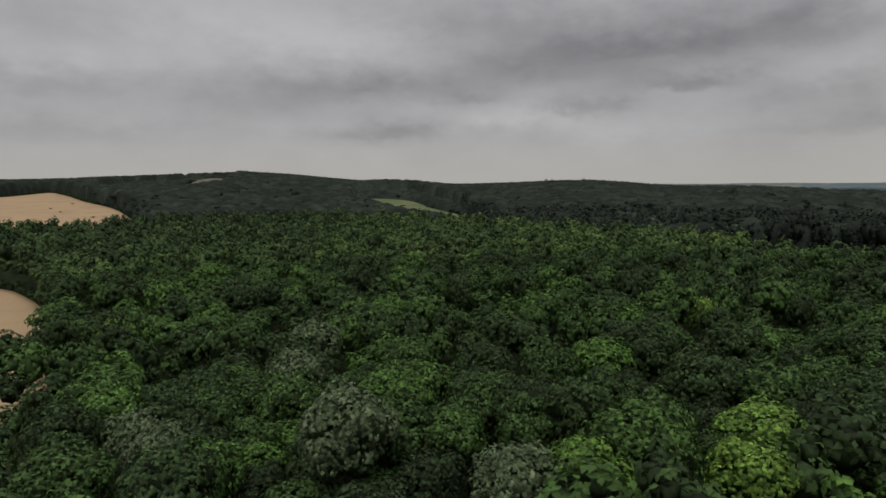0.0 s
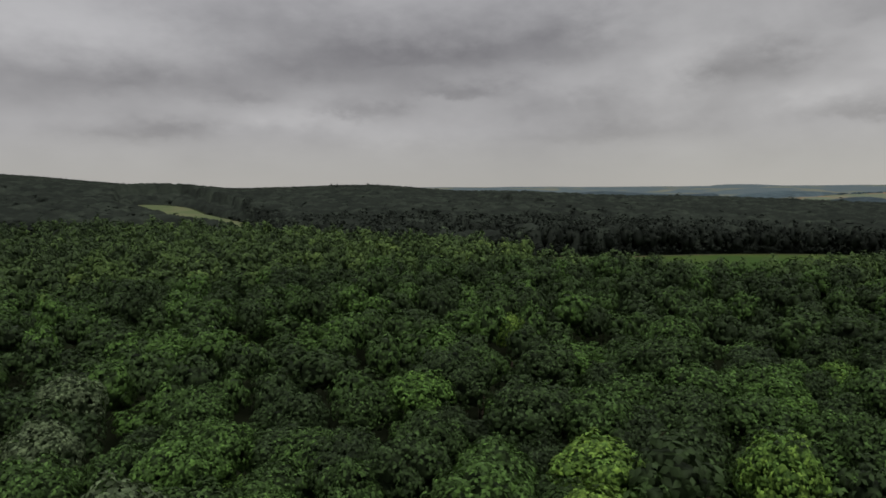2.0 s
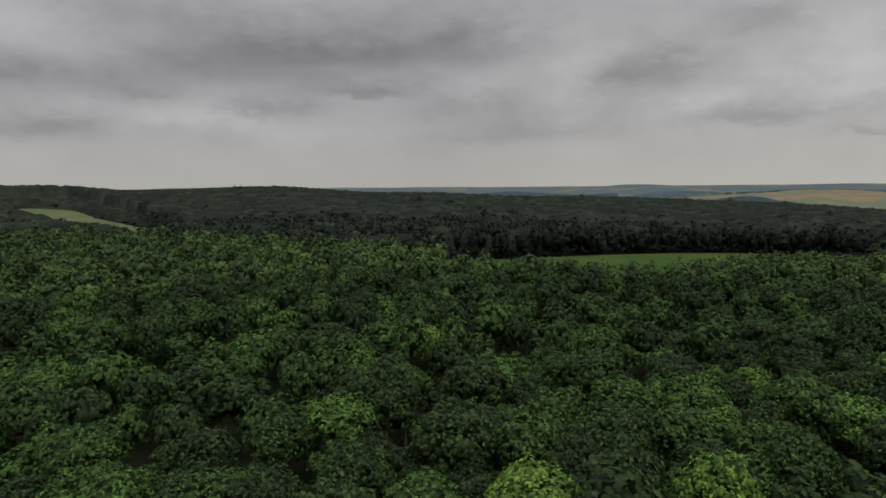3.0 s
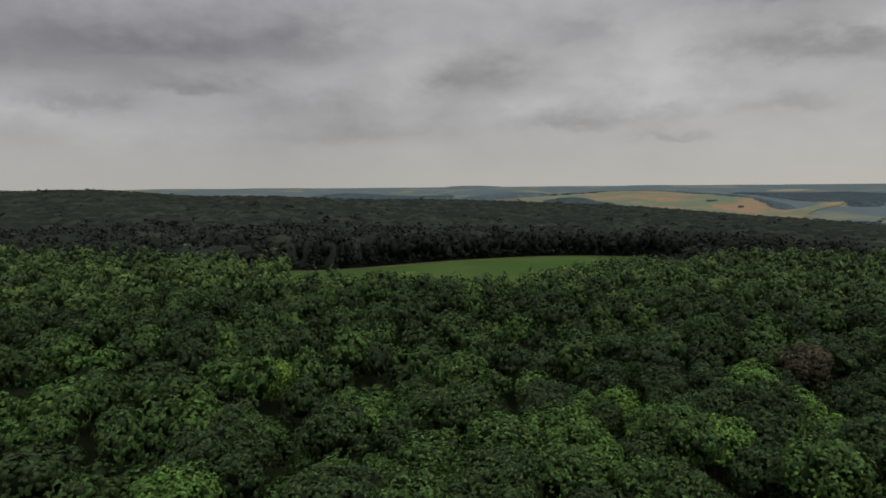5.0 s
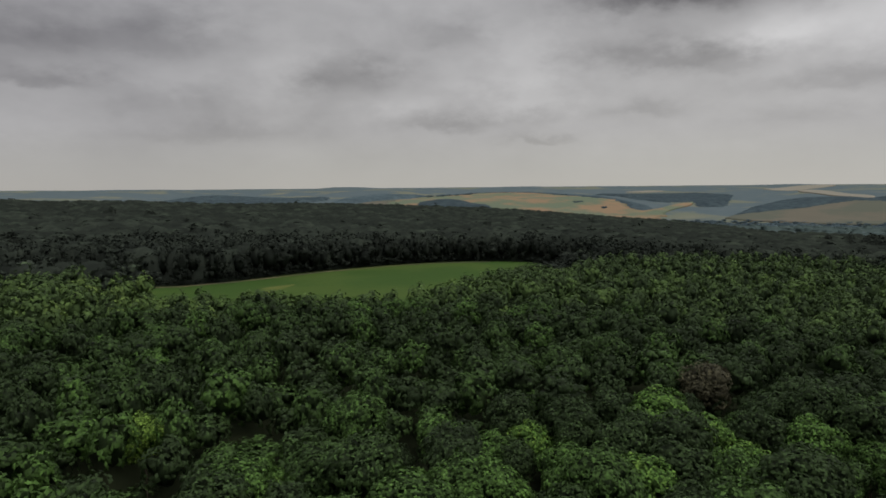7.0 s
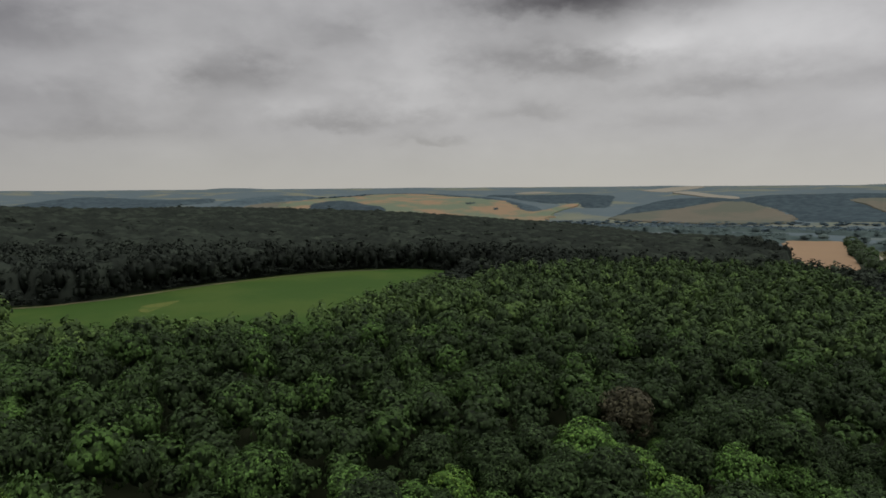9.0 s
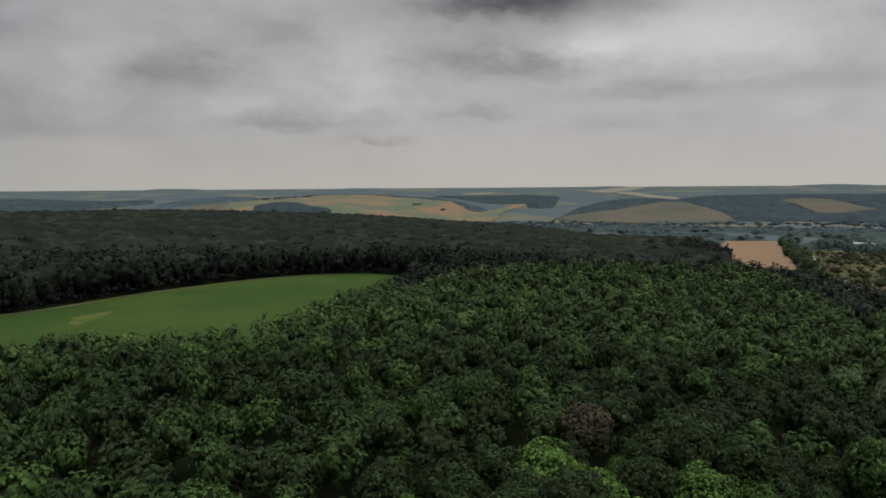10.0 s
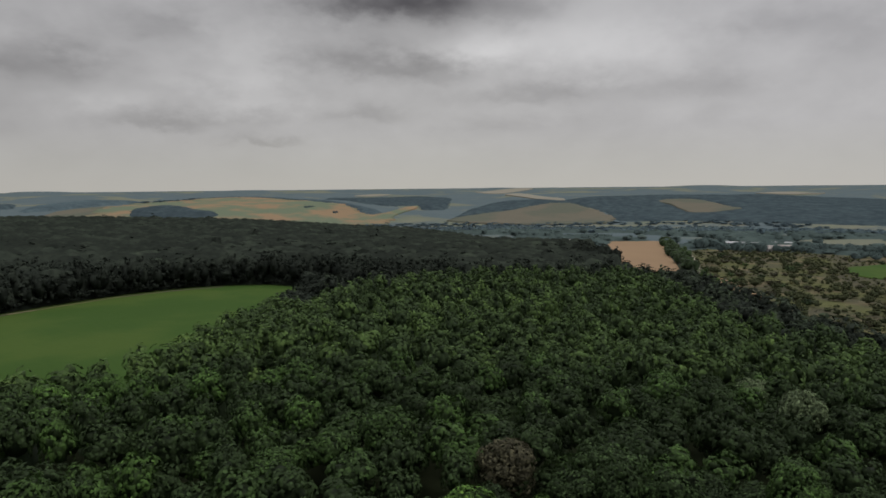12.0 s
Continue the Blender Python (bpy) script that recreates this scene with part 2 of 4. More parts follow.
M_FARDRY = material("dry_pasture", crop((0.112, 0.100, 0.077), (0.086, 0.082, 0.064), 0.02, 60, (0.074, 0.082, 0.064), 0.8, 0.006, 0.43), 0.9)


def dry_grass(gr):
    p = place(gr)
    fine = gr.noise(p, 0.35, 4.0, 0.6)
    straw = gr.mix(fine, (0.086, 0.074, 0.046), (0.122, 0.104, 0.064))
    olive = gr.mix(fine, (0.056, 0.062, 0.028), (0.090, 0.093, 0.040))
    heath = gr.mix(fine, (0.046, 0.047, 0.032), (0.070, 0.064, 0.044))
    a = gr.ramp(gr.noise(p, 0.028, 4.0, 0.6), [(0.46, (0, 0, 0)), (0.58, (1, 1, 1))])
    b = gr.ramp(gr.noise(p, 0.045, 4.0, 0.65), [(0.54, (0, 0, 0)), (0.64, (1, 1, 1))])
    return gr.mix(b, gr.mix(a, heath, olive), straw), fine, 0.5


M_SCRUB = material("dry_grass", dry_grass, 0.95)
M_MEADOW = material("pale_meadow", crop((0.085, 0.105, 0.050), (0.065, 0.085, 0.038), 0.05, 15, (0.11, 0.11, 0.06), 0.7), 0.9)
M_TRACK = material("pale_gravel", lambda gr: (gr.mix(gr.noise(place(gr), 0.5, 4.0), (0.156, 0.144, 0.114), (0.228, 0.210, 0.174)), None, 0), 0.95)
M_WHITE = material("white_sheet", lambda gr: (gr.mix(gr.noise(place(gr), 0.4, 3.0), (0.25, 0.255, 0.265), (0.33, 0.33, 0.33)), None, 0), 0.6)
M_ROOF = material("grey_roof", lambda gr: (gr.mix(gr.noise(place(gr), 0.7, 3.0), (0.22, 0.20, 0.19), (0.34, 0.31, 0.29)), None, 0), 0.8)
M_DARK = material("dark_opening", lambda gr: (gr.mix(gr.noise(place(gr), 0.7, 2.0), (0.03, 0.03, 0.035), (0.06, 0.06, 0.06)), None, 0), 0.4)

# ---- the lie of the land ----
AZ = (-180, -60, -30, -17, -9, 0, 12, 20, 30, 40, 55, 70, 80, 100, 130, 180)
CREST_AZ = (-180, -60, -30, -17, -13, -9, -4, 0, 5, 9, 12, 15, 19, 23, 28, 33, 40, 47, 53, 58, 63, 70, 80, 100, 130, 180)
CREST_H = (20, 36, 37, 45, 41, 33, 28, 25.5, 25.5, 27, 28, 25, 20, 21, 18.5, 15.5, 12.5, 8.5, 4.5, -2, -8, -12, -13, -14, -10, 20)
CREST_R = (1000, 1000, 1000, 900, 870, 850, 820, 800, 760, 730, 710, 690, 680, 660, 660, 700, 780, 800, 800, 830, 830, 800, 800, 800, 800, 1000)
VALLEY_H = (0, 10, 10, 0, -10, -15, -20, -28, -34, -38, -42, -44, -44, -44, -40, 0)
HILL_H = (20, 20, 20, 20, 15, 15, 15, 12, 10, 8, 8, 4, 6, 12, 12, 20)


def swell(x, y, size, seed):
    """Smooth rolling unevenness, about -1 to 1."""
    a = np.sin(x / size + 1.7 * np.sin(y / size * 0.63 + seed) + seed * 2.1)
    b = np.sin(y / size * 1.13 + 1.3 * np.sin(x / size * 0.71 + seed * 1.7) + seed)
    return 0.5 * (a + b)


def ground(x, y):
    """Height of the bare ground, metres."""
    x, y = np.asarray(x, float), np.asarray(y, float)
    r = np.hypot(x, y) + 1e-6
    az = np.degrees(np.arctan2(x, y))
    flat = -1.0 + 0.030 * np.clip(y, -150, 230) - 0.018 * np.clip(x - 150, 0, 250)
    flat = flat + 4.5 * np.exp(-(((x - 135) / 75) ** 2 + ((y - 150) / 60) ** 2))
    at = [np.interp(az, CREST_AZ, row) for row in (CREST_H, CREST_R)] + [np.interp(az, AZ, row) for row in (VALLEY_H, HILL_H)]
    ends = [np.interp(az + d, CREST_AZ, CREST_H) for d in (-2, 2)]
    crest = (at[0] * 2 + ends[0] + ends[1]) / 4
    rc = at[1]

    def step(lo, hi):
        s = np.clip((r - lo) / (hi - lo), 0, 1)
        return s * s * (3 - 2 * s)
    g = flat + (crest - flat) * (0.6 * step(300, rc + 60) + 0.4 * np.clip((r - 330) / (rc - 330), 0, 1))
    g = g + 7 * np.exp(-(((x + 45) / 60) ** 2 + ((y - 695) / 60) ** 2))
    g = g + 7 * np.exp(-(((x + 285) / 34) ** 2 + ((y - 830) / 45) ** 2))
    g = g + (at[2] - crest) * step(rc + 40, 1600)
    g = g + (at[3] - at[2]) * step(1580, 2450) + (36 - at[3]) * step(2500, 4700)
    far = np.clip((r - 1200) / 900, 0, 1)
    g = g + far * (1 - step(3900, 4700)) * (13 * swell(x, y, 230, 1.0) + 8 * swell(x, y, 110, 4.0))
    return g + 0.7 * swell(x, y, 42, 2.0) * np.clip(r / 60, 0, 1)


def mesh_object(name, verts, faces, mat, parent=None, tint=None, smooth=False, label="", normals=None):
    """One mesh object from arrays of vertices and of three- or four-cornered faces."""
    verts, faces = np.asarray(verts, np.float32), np.asarray(faces, np.int32)
    me = bpy.data.meshes.new(name)
    k = faces.shape[1]
    me.vertices.add(len(verts))
    me.vertices.foreach_set("co", verts.ravel())
    me.loops.add(faces.size)
    me.loops.foreach_set("vertex_index", faces.ravel())
    me.polygons.add(len(faces))
    me.polygons.foreach_set("loop_start", np.arange(0, faces.size, k, dtype=np.int32))
    me.polygons.foreach_set("use_smooth", np.full(len(faces), smooth))
    me.update(calc_edges=True)
    if tint is not None:
        me.attributes.new("tint", "FLOAT", "POINT").data.foreach_set("value", np.asarray(tint, np.float32))
    if normals is not None:
        me.polygons.foreach_set("use_smooth", np.full(len(faces), True))
        me.normals_split_custom_set_from_vertices(np.asarray(normals, np.float32))
    me.materials.append(mat)
    ob = new(name, me)
    if parent:
        ob.parent = parent
    if label:
        tagged(ob, label=label)
    return ob


def part(name, bm, mat, parent, label=""):
    me = bpy.data.meshes.new(name)
    bm.to_mesh(me)
    bm.free()
    me.materials.append(mat)
    ob = new(name, me)
    ob.parent = parent
    return tagged(ob, label=label)


def build_ground():
    """One sheet out to the horizon, finer near by and on the side that is looked at."""
    rings = np.concatenate([[0.01], np.geomspace(6, 4900, 150)])
    angles = np.radians(np.concatenate([np.arange(-62, 132, 0.7), np.arange(132, 298, 2.0)]))
    rr, aa = np.meshgrid(rings, angles, indexing="ij")
    x, y = rr * np.sin(aa) - 0.4, rr * np.cos(aa) - 0.3
    verts = np.stack([x, y, ground(x, y)], -1).reshape(-1, 3)
    n, k = len(rings), len(angles)
    i, j = np.meshgrid(np.arange(n - 1), np.arange(k), indexing="ij")
    a, b = i * k + j, i * k + (j + 1) % k
    faces = np.stack([a, a + k, b + k, b], -1).reshape(-1, 4)[:, ::-1]
    return tagged(mesh_object("ground", verts, faces, M_GROUND, smooth=True), "rolling wooded land, far hills tinted blue for haze", "ground", kind="structure")


build_ground()


def inside(x, y, poly):
    """Which points lie in the polygon."""
    hit = np.zeros(np.shape(x), bool)
    for (x0, y0), (x1, y1) in zip(poly, poly[1:] + poly[:1]):
        if y0 != y1:
            hit ^= ((y0 > y) != (y1 > y)) & (x < (x1 - x0) * (y - y0) / (y1 - y0) + x0)
    return hit


def rounded(poly, steps=14):
    """A smooth closed outline through the corners."""
    p = np.array(poly, float)
    out = []
    for i in range(len(p)):
        a, b, c, d = p[i - 1], p[i], p[(i + 1) % len(p)], p[(i + 2) % len(p)]
        for s in np.arange(steps) / steps:
            out.append(0.5 * (2 * b + (c - a) * s + (2 * a - 5 * b + 4 * c - d) * s ** 2 + (3 * b - a - 3 * c + d) * s ** 3))
    return np.array(out)


def field(name, poly, lift, mat, label, category="field", rings=14, wobble=0.0):
    """A field or clearing that lies on the land."""
    edge, mid = rounded(poly), np.mean(poly, axis=0)
    k = len(edge)
    turn = np.arange(k)[:, None]
    edge = mid + (edge - mid) * (1 + wobble * (np.sin(turn * 0.37) + np.sin(turn * 0.91 + 1.3) + 0.8 * np.sin(turn * 1.73)) / 2)
    s = np.linspace(0.0005, 1, rings)[:, None, None]
    pts = (mid + (edge - mid) * s).reshape(-1, 2)
    rim = edge + (edge - mid) * 0.004
    pts = np.concatenate([pts, rim])
    z = ground(pts[:, 0], pts[:, 1]) + lift
    z[-k:] -= lift + 0.6
    i, j = np.meshgrid(np.arange(rings), np.arange(k), indexing="ij")
    a, b = i * k + j, i * k + (j + 1) % k
    faces = np.stack([a, a + k, b + k, b], -1).reshape(-1, 4)
    ob = mesh_object(name, np.column_stack([pts, z]), faces, mat, smooth=True)
    me = ob.data
    if me.polygons[0].normal.z < 0:
        me.flip_normals()
    return tagged(ob, label, category, kind="structure")


GREEN = [(86, 322), (112, 268), (102, 225), (100, 190), (108, 170), (118, 148), (142, 146), (160, 152), (190, 158), (240, 178), (308, 203), (318, 226), (309, 250), (290, 266), (262, 276), (212, 281), (162, 277), (140, 282), (97, 334)]
TAN_A = [(-520, 640), (-455, 684), (-452, 736), (-448, 772), (-411, 728), (-336, 632), (-274, 558), (-228, 489), (-200, 440), (-176, 387), (-182, 345), (-240, 338), (-330, 400), (-440, 520)]
TAN_B = [(-230, 190), (-180, 224), (-141, 210), (-121, 193), (-105, 174), (-93, 156), (-81, 137), (-71, 119), (-65, 107), (-62, 98), (-68, 90), (-90, 84), (-130, 82), (-220, 135)]
STRIP = [(-71, 639), (-57, 644), (-29, 634), (-15, 602), (-1, 566), (10, 537), (18, 508), (26, 479), (33, 460), (29, 440), (19, 452), (11, 474), (4, 494), (-7, 516), (-23, 534), (-39, 575), (-57, 608)]
QUAD = [(448, 62), (520, 66), (660, 80), (800, 92), (815, 62), (806, 36), (655, 33), (513, 29), (415, 32)]
SCRUB = [(470, 14), (560, 14), (700, 10), (720, -40), (690, -110), (650, -190), (560, -260), (420, -260), (320, -180), (262, -90), (240, -30), (262, -4), (310, 6), (380, 10)]
SMALL = [(576, -90), (592, -105), (610, -122), (630, -150), (600, -170), (545, -140), (515, -100), (521, -84), (544, -82)]
field("green_field", GREEN, 0.25, M_GREEN, "bright green young crop field between dark woods")
field("thin_patch", [(150, 240), (157, 248), (167, 249), (172, 248), (164, 242), (156, 238), (148, 234)], 0.30, M_THIN, "yellowish thin patch in the green crop")
field("stubble_field", TAN_A, 0.5, M_STUBBLE, "pale tan stubble field on a rise among woods")
field("stubble_field", TAN_B, 0.25, M_STUBBLE, "pale tan stubble field with a rounded corner in the woods")
field("grass_strip", STRIP, 0.6, M_MEADOW, "narrow green meadow strip on the wooded slope")
field("bare_field", QUAD, 0.5, M_PLOUGH, "bare reddish-tan field beyond the woods")
field("scrubland", SCRUB, 0.3, M_SCRUB, "dry yellowish scrubland dotted with bushes", "scrubland", 24)
CREST = [(-294, 776), (-262, 776), (-262, 842), (-294, 842)]
field("crest_meadow", CREST, 1.0, M_FARDRY, "pale dry meadow on the crest of the hill")
field("green_plot", SMALL, 0.7, M_GREEN, "small bright green plot within the scrubland")
RIPE = [(1450, 1430), (1625, 1510), (1740, 1505), (1845, 1465), (1950, 1465), (2050, 1430), (2090, 1335), (2035, 1180), (1925, 1020), (1890, 930), (1840, 875), (1790, 825), (1770, 780), (1790, 745), (1700, 710), (1595, 695), (1565, 790), (1505, 915), (1445, 1035), (1400, 1165), (1380, 1280), (1350, 1360)]
RIPE_ARM = [(1775, 790), (1850, 775), (1955, 770), (2090, 765), (1990, 740), (1840, 740), (1770, 735)]
OLIVE = [(1350, 1465), (1505, 1490), (1585, 1495), (1450, 1430), (1355, 1355), (1275, 1415)]
PASTURE = [(1790, 550), (1895, 510), (1965, 440), (2055, 390), (2100, 335), (2080, 280), (2000, 215), (1935, 165), (1830, 135), (1725, 165), (1700, 300), (1690, 445), (1715, 540)]
DRY = [(2125, 20), (2170, -35), (2145, -105), (2005, -160), (1955, -185), (1915, -125), (1920, -70), (1980, -40), (2065, -15)]
RIDGE_STRIP = [(2530, 565), (2345, 440), (2150, 315), (2200, 310), (2375, 400), (2595, 545)]
PLATEAU = [(2790, 1300), (2945, 1270), (2960, 1200), (2830, 1220)]
SKYLINE = [(3660, 960), (3850, 850), (3960, 700), (3800, 720), (3640, 860)]
EAST_PLATEAU = [(2910, -355), (2815, -460), (2800, -570), (2945, -485)]
FAR_FIELDS = (
    ("ripe_field", RIPE, M_FARTAN, "golden ripe field on a far hillside"),
    ("ripe_field", RIPE_ARM, M_FARTAN, "narrow golden strip on a far hillside"),
    ("dry_pasture", OLIVE, M_FARDRY, "olive pasture beside the ripe field"),
    ("dry_pasture", PASTURE, M_FARDRY, "brownish dry pasture on a far hill"),
    ("dry_pasture", DRY, M_FARDRY, "brownish dry field on a far hill"),
    ("pale_field", RIDGE_STRIP, M_FARPALE, "pale field strip along a far ridge"),
    ("pale_field", PLATEAU, M_FARPALE, "pale far field on the plateau"),
    ("pale_field", SKYLINE, M_FARPALE, "pale field at the skyline"),
    ("pale_field", EAST_PLATEAU, M_FARPALE, "pale field on the far eastern plateau"),
)
for name, poly, mat, label in FAR_FIELDS:
    field(name, poly, 3.5, mat, label, wobble=0.035)


# ---- trees ----
def ball(cuts):
    """A ball of 6 * cuts * cuts four-cornered faces, as loose corners."""
    out = []
    for axis in range(3):
        for sign in (-1, 1):
            grid = np.zeros((cuts + 1, cuts + 1, 3))
            side = np.linspace(-1, 1, cuts + 1)
            grid[..., axis] = sign
            grid[..., (axis + 1) % 3] = (side * sign)[:, None]
            grid[..., (axis + 2) % 3] = side[None, :]
            grid /= np.linalg.norm(grid, axis=2)[..., None]
            quads = np.stack([grid[:-1, :-1], grid[1:, :-1], grid[1:, 1:], grid[:-1, 1:]], 2)
            out.append(quads.reshape(-1, 3))
    return np.concatenate(out)


BALLS = {1: ball(1), 2: ball(2), 3: ball(3)}


def rosettes(rng, centres, axes, size, petals):
    """A drooping rosette of leaf sprays at each centre: corners of four-cornered faces and the way each corner faces."""
    k = len(centres)
    u = np.cross(axes, rng.normal(0, 1, (k, 3)))
    u /= np.linalg.norm(u, axis=1)[:, None] + 1e-9
    v = np.cross(axes, u)
    s = size * rng.uniform(0.70, 1.35, (k, 1))
    verts, facing = [], []
    for j in range(petals):
        t = 2 * math.pi * j / petals + rng.uniform(-0.35, 0.35, (k, 1))
        away_from, across = u * np.cos(t) + v * np.sin(t), v * np.cos(t) - u * np.sin(t)
        long, wide = s * rng.uniform(0.70, 1.30, (k, 1)), s * rng.uniform(1.2, 1.8, (k, 1)) / petals
        root = centres + axes * s * 0.28 - away_from * s * 0.10
        tip = centres + away_from * long + axes * s * rng.uniform(-0.45, 0.40, (k, 1))
        middle = root * 0.42 + tip * 0.58 + axes * s * 0.14
        verts.append(np.stack([root, middle - across * wide, tip, middle + across * wide], 1))
        facing.append(np.stack([axes + 0.15 * away_from, 0.75 * axes + 0.5 * away_from - 0.35 * across, 0.45 * axes + 0.85 * away_from, 0.75 * axes + 0.5 * away_from + 0.35 * across], 1))
    verts, facing = np.stack(verts, 1).reshape(-1, 3), np.stack(facing, 1).reshape(-1, 3)
    return verts, facing / np.linalg.norm(facing, axis=1)[:, None]


def uneven(d, i):
    """Bulges and hollows of a bough, by direction."""
    return 1 + 0.12 * np.sin(d[:, :1] * 5 + i * 1.7) * np.sin(d[:, 1:2] * 4.4 + 2 * i) + 0.09 * np.sin(d[:, 2:] * 5.5 + 3 * i + d[:, :1] * 3)


def crown_shape(rng, count, leaf, petals, height, radius, low, lobes, cuts, bulk=1.0):
    """A domed crown with bulging boughs, covered with rosettes of leaf sprays: corners of four-cornered faces, the way each corner faces, and the boughs."""
    base = height * low
    mid, rise = base + (height - base) * 0.48, (height - base) * 0.52
    turn = rng.uniform(0, 6.28)
    closed = bulk > 1.25
    centres, sizes = [np.array([0.0, 0.0, mid])], [np.array([radius * 0.80, radius * 0.80, rise * 0.84]) * min(bulk, 1.2)]
    for i in range(lobes):
        up = min(0.92, 0.90 - 1.05 * i / lobes + rng.uniform(-0.12, 0.12))
        a = turn + i * 2.4 + rng.uniform(-0.4, 0.4)
        side = math.sqrt(max(0.0, 1 - up * up))
        out, reach = np.array([side * math.cos(a), side * math.sin(a), up]), rng.uniform(0.56, 0.74)
        centres.append(np.array([out[0] * radius * reach, out[1] * radius * reach, mid + out[2] * rise * reach]))
        sizes.append(radius * rng.uniform(0.30, 0.46) * bulk * rng.uniform(0.85, 1.18, 3))
    # young holds tone steps, not age: darker inside, lighter outside, as shade
    verts, facing, young, tries, normals, home = [], [], [], [], [], []
    for i, (centre, size) in enumerate(zip(centres, sizes)):
        d = BALLS[min(3, cuts + 1) if i == 0 else max(1, cuts)]
        rough = uneven(d, i) * (1 + 0.07 * np.sin(d[:, :1] * 13 + i) * np.sin(d[:, 1:2] * 11) * np.sin(d[:, 2:] * 12 + 1))
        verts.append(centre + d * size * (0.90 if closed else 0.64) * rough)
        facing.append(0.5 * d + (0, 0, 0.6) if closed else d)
        # inner boughs coloured darker to stand in for shade inside the crown
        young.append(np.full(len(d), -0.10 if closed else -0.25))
        share = max(3, count * (3 if i == 0 else 4) // (1 if i == 0 else lobes))
        out = (centre - centres[0]) / (radius, radius, rise)
        d = rng.normal(0, 1, (share, 3)) + out * 1.3 + (0, 0, 0.55)
        d /= np.linalg.norm(d, axis=1)[:, None]
        tries.append(centre + d * size * uneven(d, i) * rng.uniform(0.88, 1.06, (share, 1)))
        normals.append(d)
        home.append(np.full(share, i))
    tries, normals, home = np.concatenate(tries), np.concatenate(normals), np.concatenate(home)
    shown = normals[:, 2] > -0.45
    for i, (centre, size) in enumerate(zip(centres, sizes)):
        shown &= (home == i) | (np.linalg.norm((tries - centre) / size, axis=1) > 0.90)
    tries, normals = tries[shown], normals[shown]
    order, kept, gap = rng.permutation(len(tries)), [], leaf * 1.1
    while len(kept) < min(count, len(tries)) and gap > leaf * 0.3:
        for i in order:
            if len(kept) >= count:
                break
            if i not in kept and (not kept or np.min(np.linalg.norm(tries[kept] - tries[i], axis=1)) > gap):
                kept.append(int(i))
        gap *= 0.8
    spot, d = tries[kept], normals[kept]
    dome = (spot - (0, 0, mid - 0.15 * rise)) / (radius, radius, rise)
    dome /= np.linalg.norm(dome, axis=1)[:, None] + 1e-6
    axes = 0.65 * d + 0.30 * dome + (0, 0, 0.15) + rng.normal(0, 0.20, d.shape)
    axes /= np.linalg.norm(axes, axis=1)[:, None]
    leaves, way_out = rosettes(rng, spot, axes, leaf, petals)
    verts.append(leaves)
    facing.append(0.75 * way_out + np.repeat(0.25 * dome + (0, 0, 0.45 * closed), 4 * petals, 0))
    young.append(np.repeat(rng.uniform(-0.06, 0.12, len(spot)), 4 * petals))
    facing = np.concatenate(facing)
    return np.concatenate(verts), facing / np.linalg.norm(facing, axis=1)[:, None], np.concatenate(young), np.array(centres[1:])


def tube(points, radii, sides=6):
    """A tapered round limb through the points."""
    pts = np.array(points, float)
    verts, faces = [], []
    for i, (p, r) in enumerate(zip(pts, radii)):
        ax = pts[min(i + 1, len(pts) - 1)] - pts[max(i - 1, 0)]
        ax /= np.linalg.norm(ax)
        u = np.cross(ax, (0.3, 1, 0.1))
        u /= np.linalg.norm(u)
        v = np.cross(ax, u)
        for j in range(sides):
            t = 2 * math.pi * j / sides
            verts.append(p + r * (u * math.cos(t) + v * math.sin(t)))
    for i in range(len(pts) - 1):
        for j in range(sides):
            a, b = i * sides + j, i * sides + (j + 1) % sides
            faces.append((a, b, b + sides, a + sides))
    return np.array(verts), np.array(faces)


def tree(seed, height, radius, count, leaf, petals, tint, mat, label, category="tree", name="broadleaf_tree", low=0.44):
    """A tree of a trunk with limbs and a crown of leaf sprays."""
    rng = np.random.default_rng(seed)
    root = tagged(new(name), label, category)
    cards, facing, young, boughs = crown_shape(rng, count, leaf, petals, height, radius, low, 11, 2)
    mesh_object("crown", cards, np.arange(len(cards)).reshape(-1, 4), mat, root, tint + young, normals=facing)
    lean = rng.normal(0, 0.02, 2) * height
    stem = [(0, 0, -0.4), (lean[0] * 0.3, lean[1] * 0.3, height * 0.25), (lean[0], lean[1], height * 0.55), (lean[0] * 1.2, lean[1] * 1.2, height * 0.85)]
    girth = height * 0.014
    v, f = tube(stem, (girth * 1.5, girth, girth * 0.7, girth * 0.15))
    for end in boughs[:7]:
        start = np.array([lean[0] * 0.6, lean[1] * 0.6, height * 0.25 + 0.3 * end[2]])
        lv, lf = tube((start, start * 0.5 + end * 0.5 + (0, 0, 0.2), end), (girth * 0.5, girth * 0.35, girth * 0.1), 4)
        f = np.concatenate([f, lf + len(v)])
        v = np.concatenate([v, lv])
    mesh_object("trunk", v, f, M_BARK, root, smooth=True)
    return root


def spread_points(rng, spacing, keep, box):
    """Points at about that spacing inside the box where keep() holds."""
    xs, ys = np.arange(box[0], box[1], spacing), np.arange(box[2], box[3], spacing * 0.87)
    x, y = np.meshgrid(xs, ys)
    x = x + (np.arange(len(ys)) % 2)[:, None] * spacing * 0.5
    x, y = x.ravel(), y.ravel()
    x, y = x + rng.uniform(-0.36, 0.36, len(x)) * spacing, y + rng.uniform(-0.36, 0.36, len(x)) * spacing
    ok = keep(x, y)
    return np.column_stack([x[ok], y[ok]])


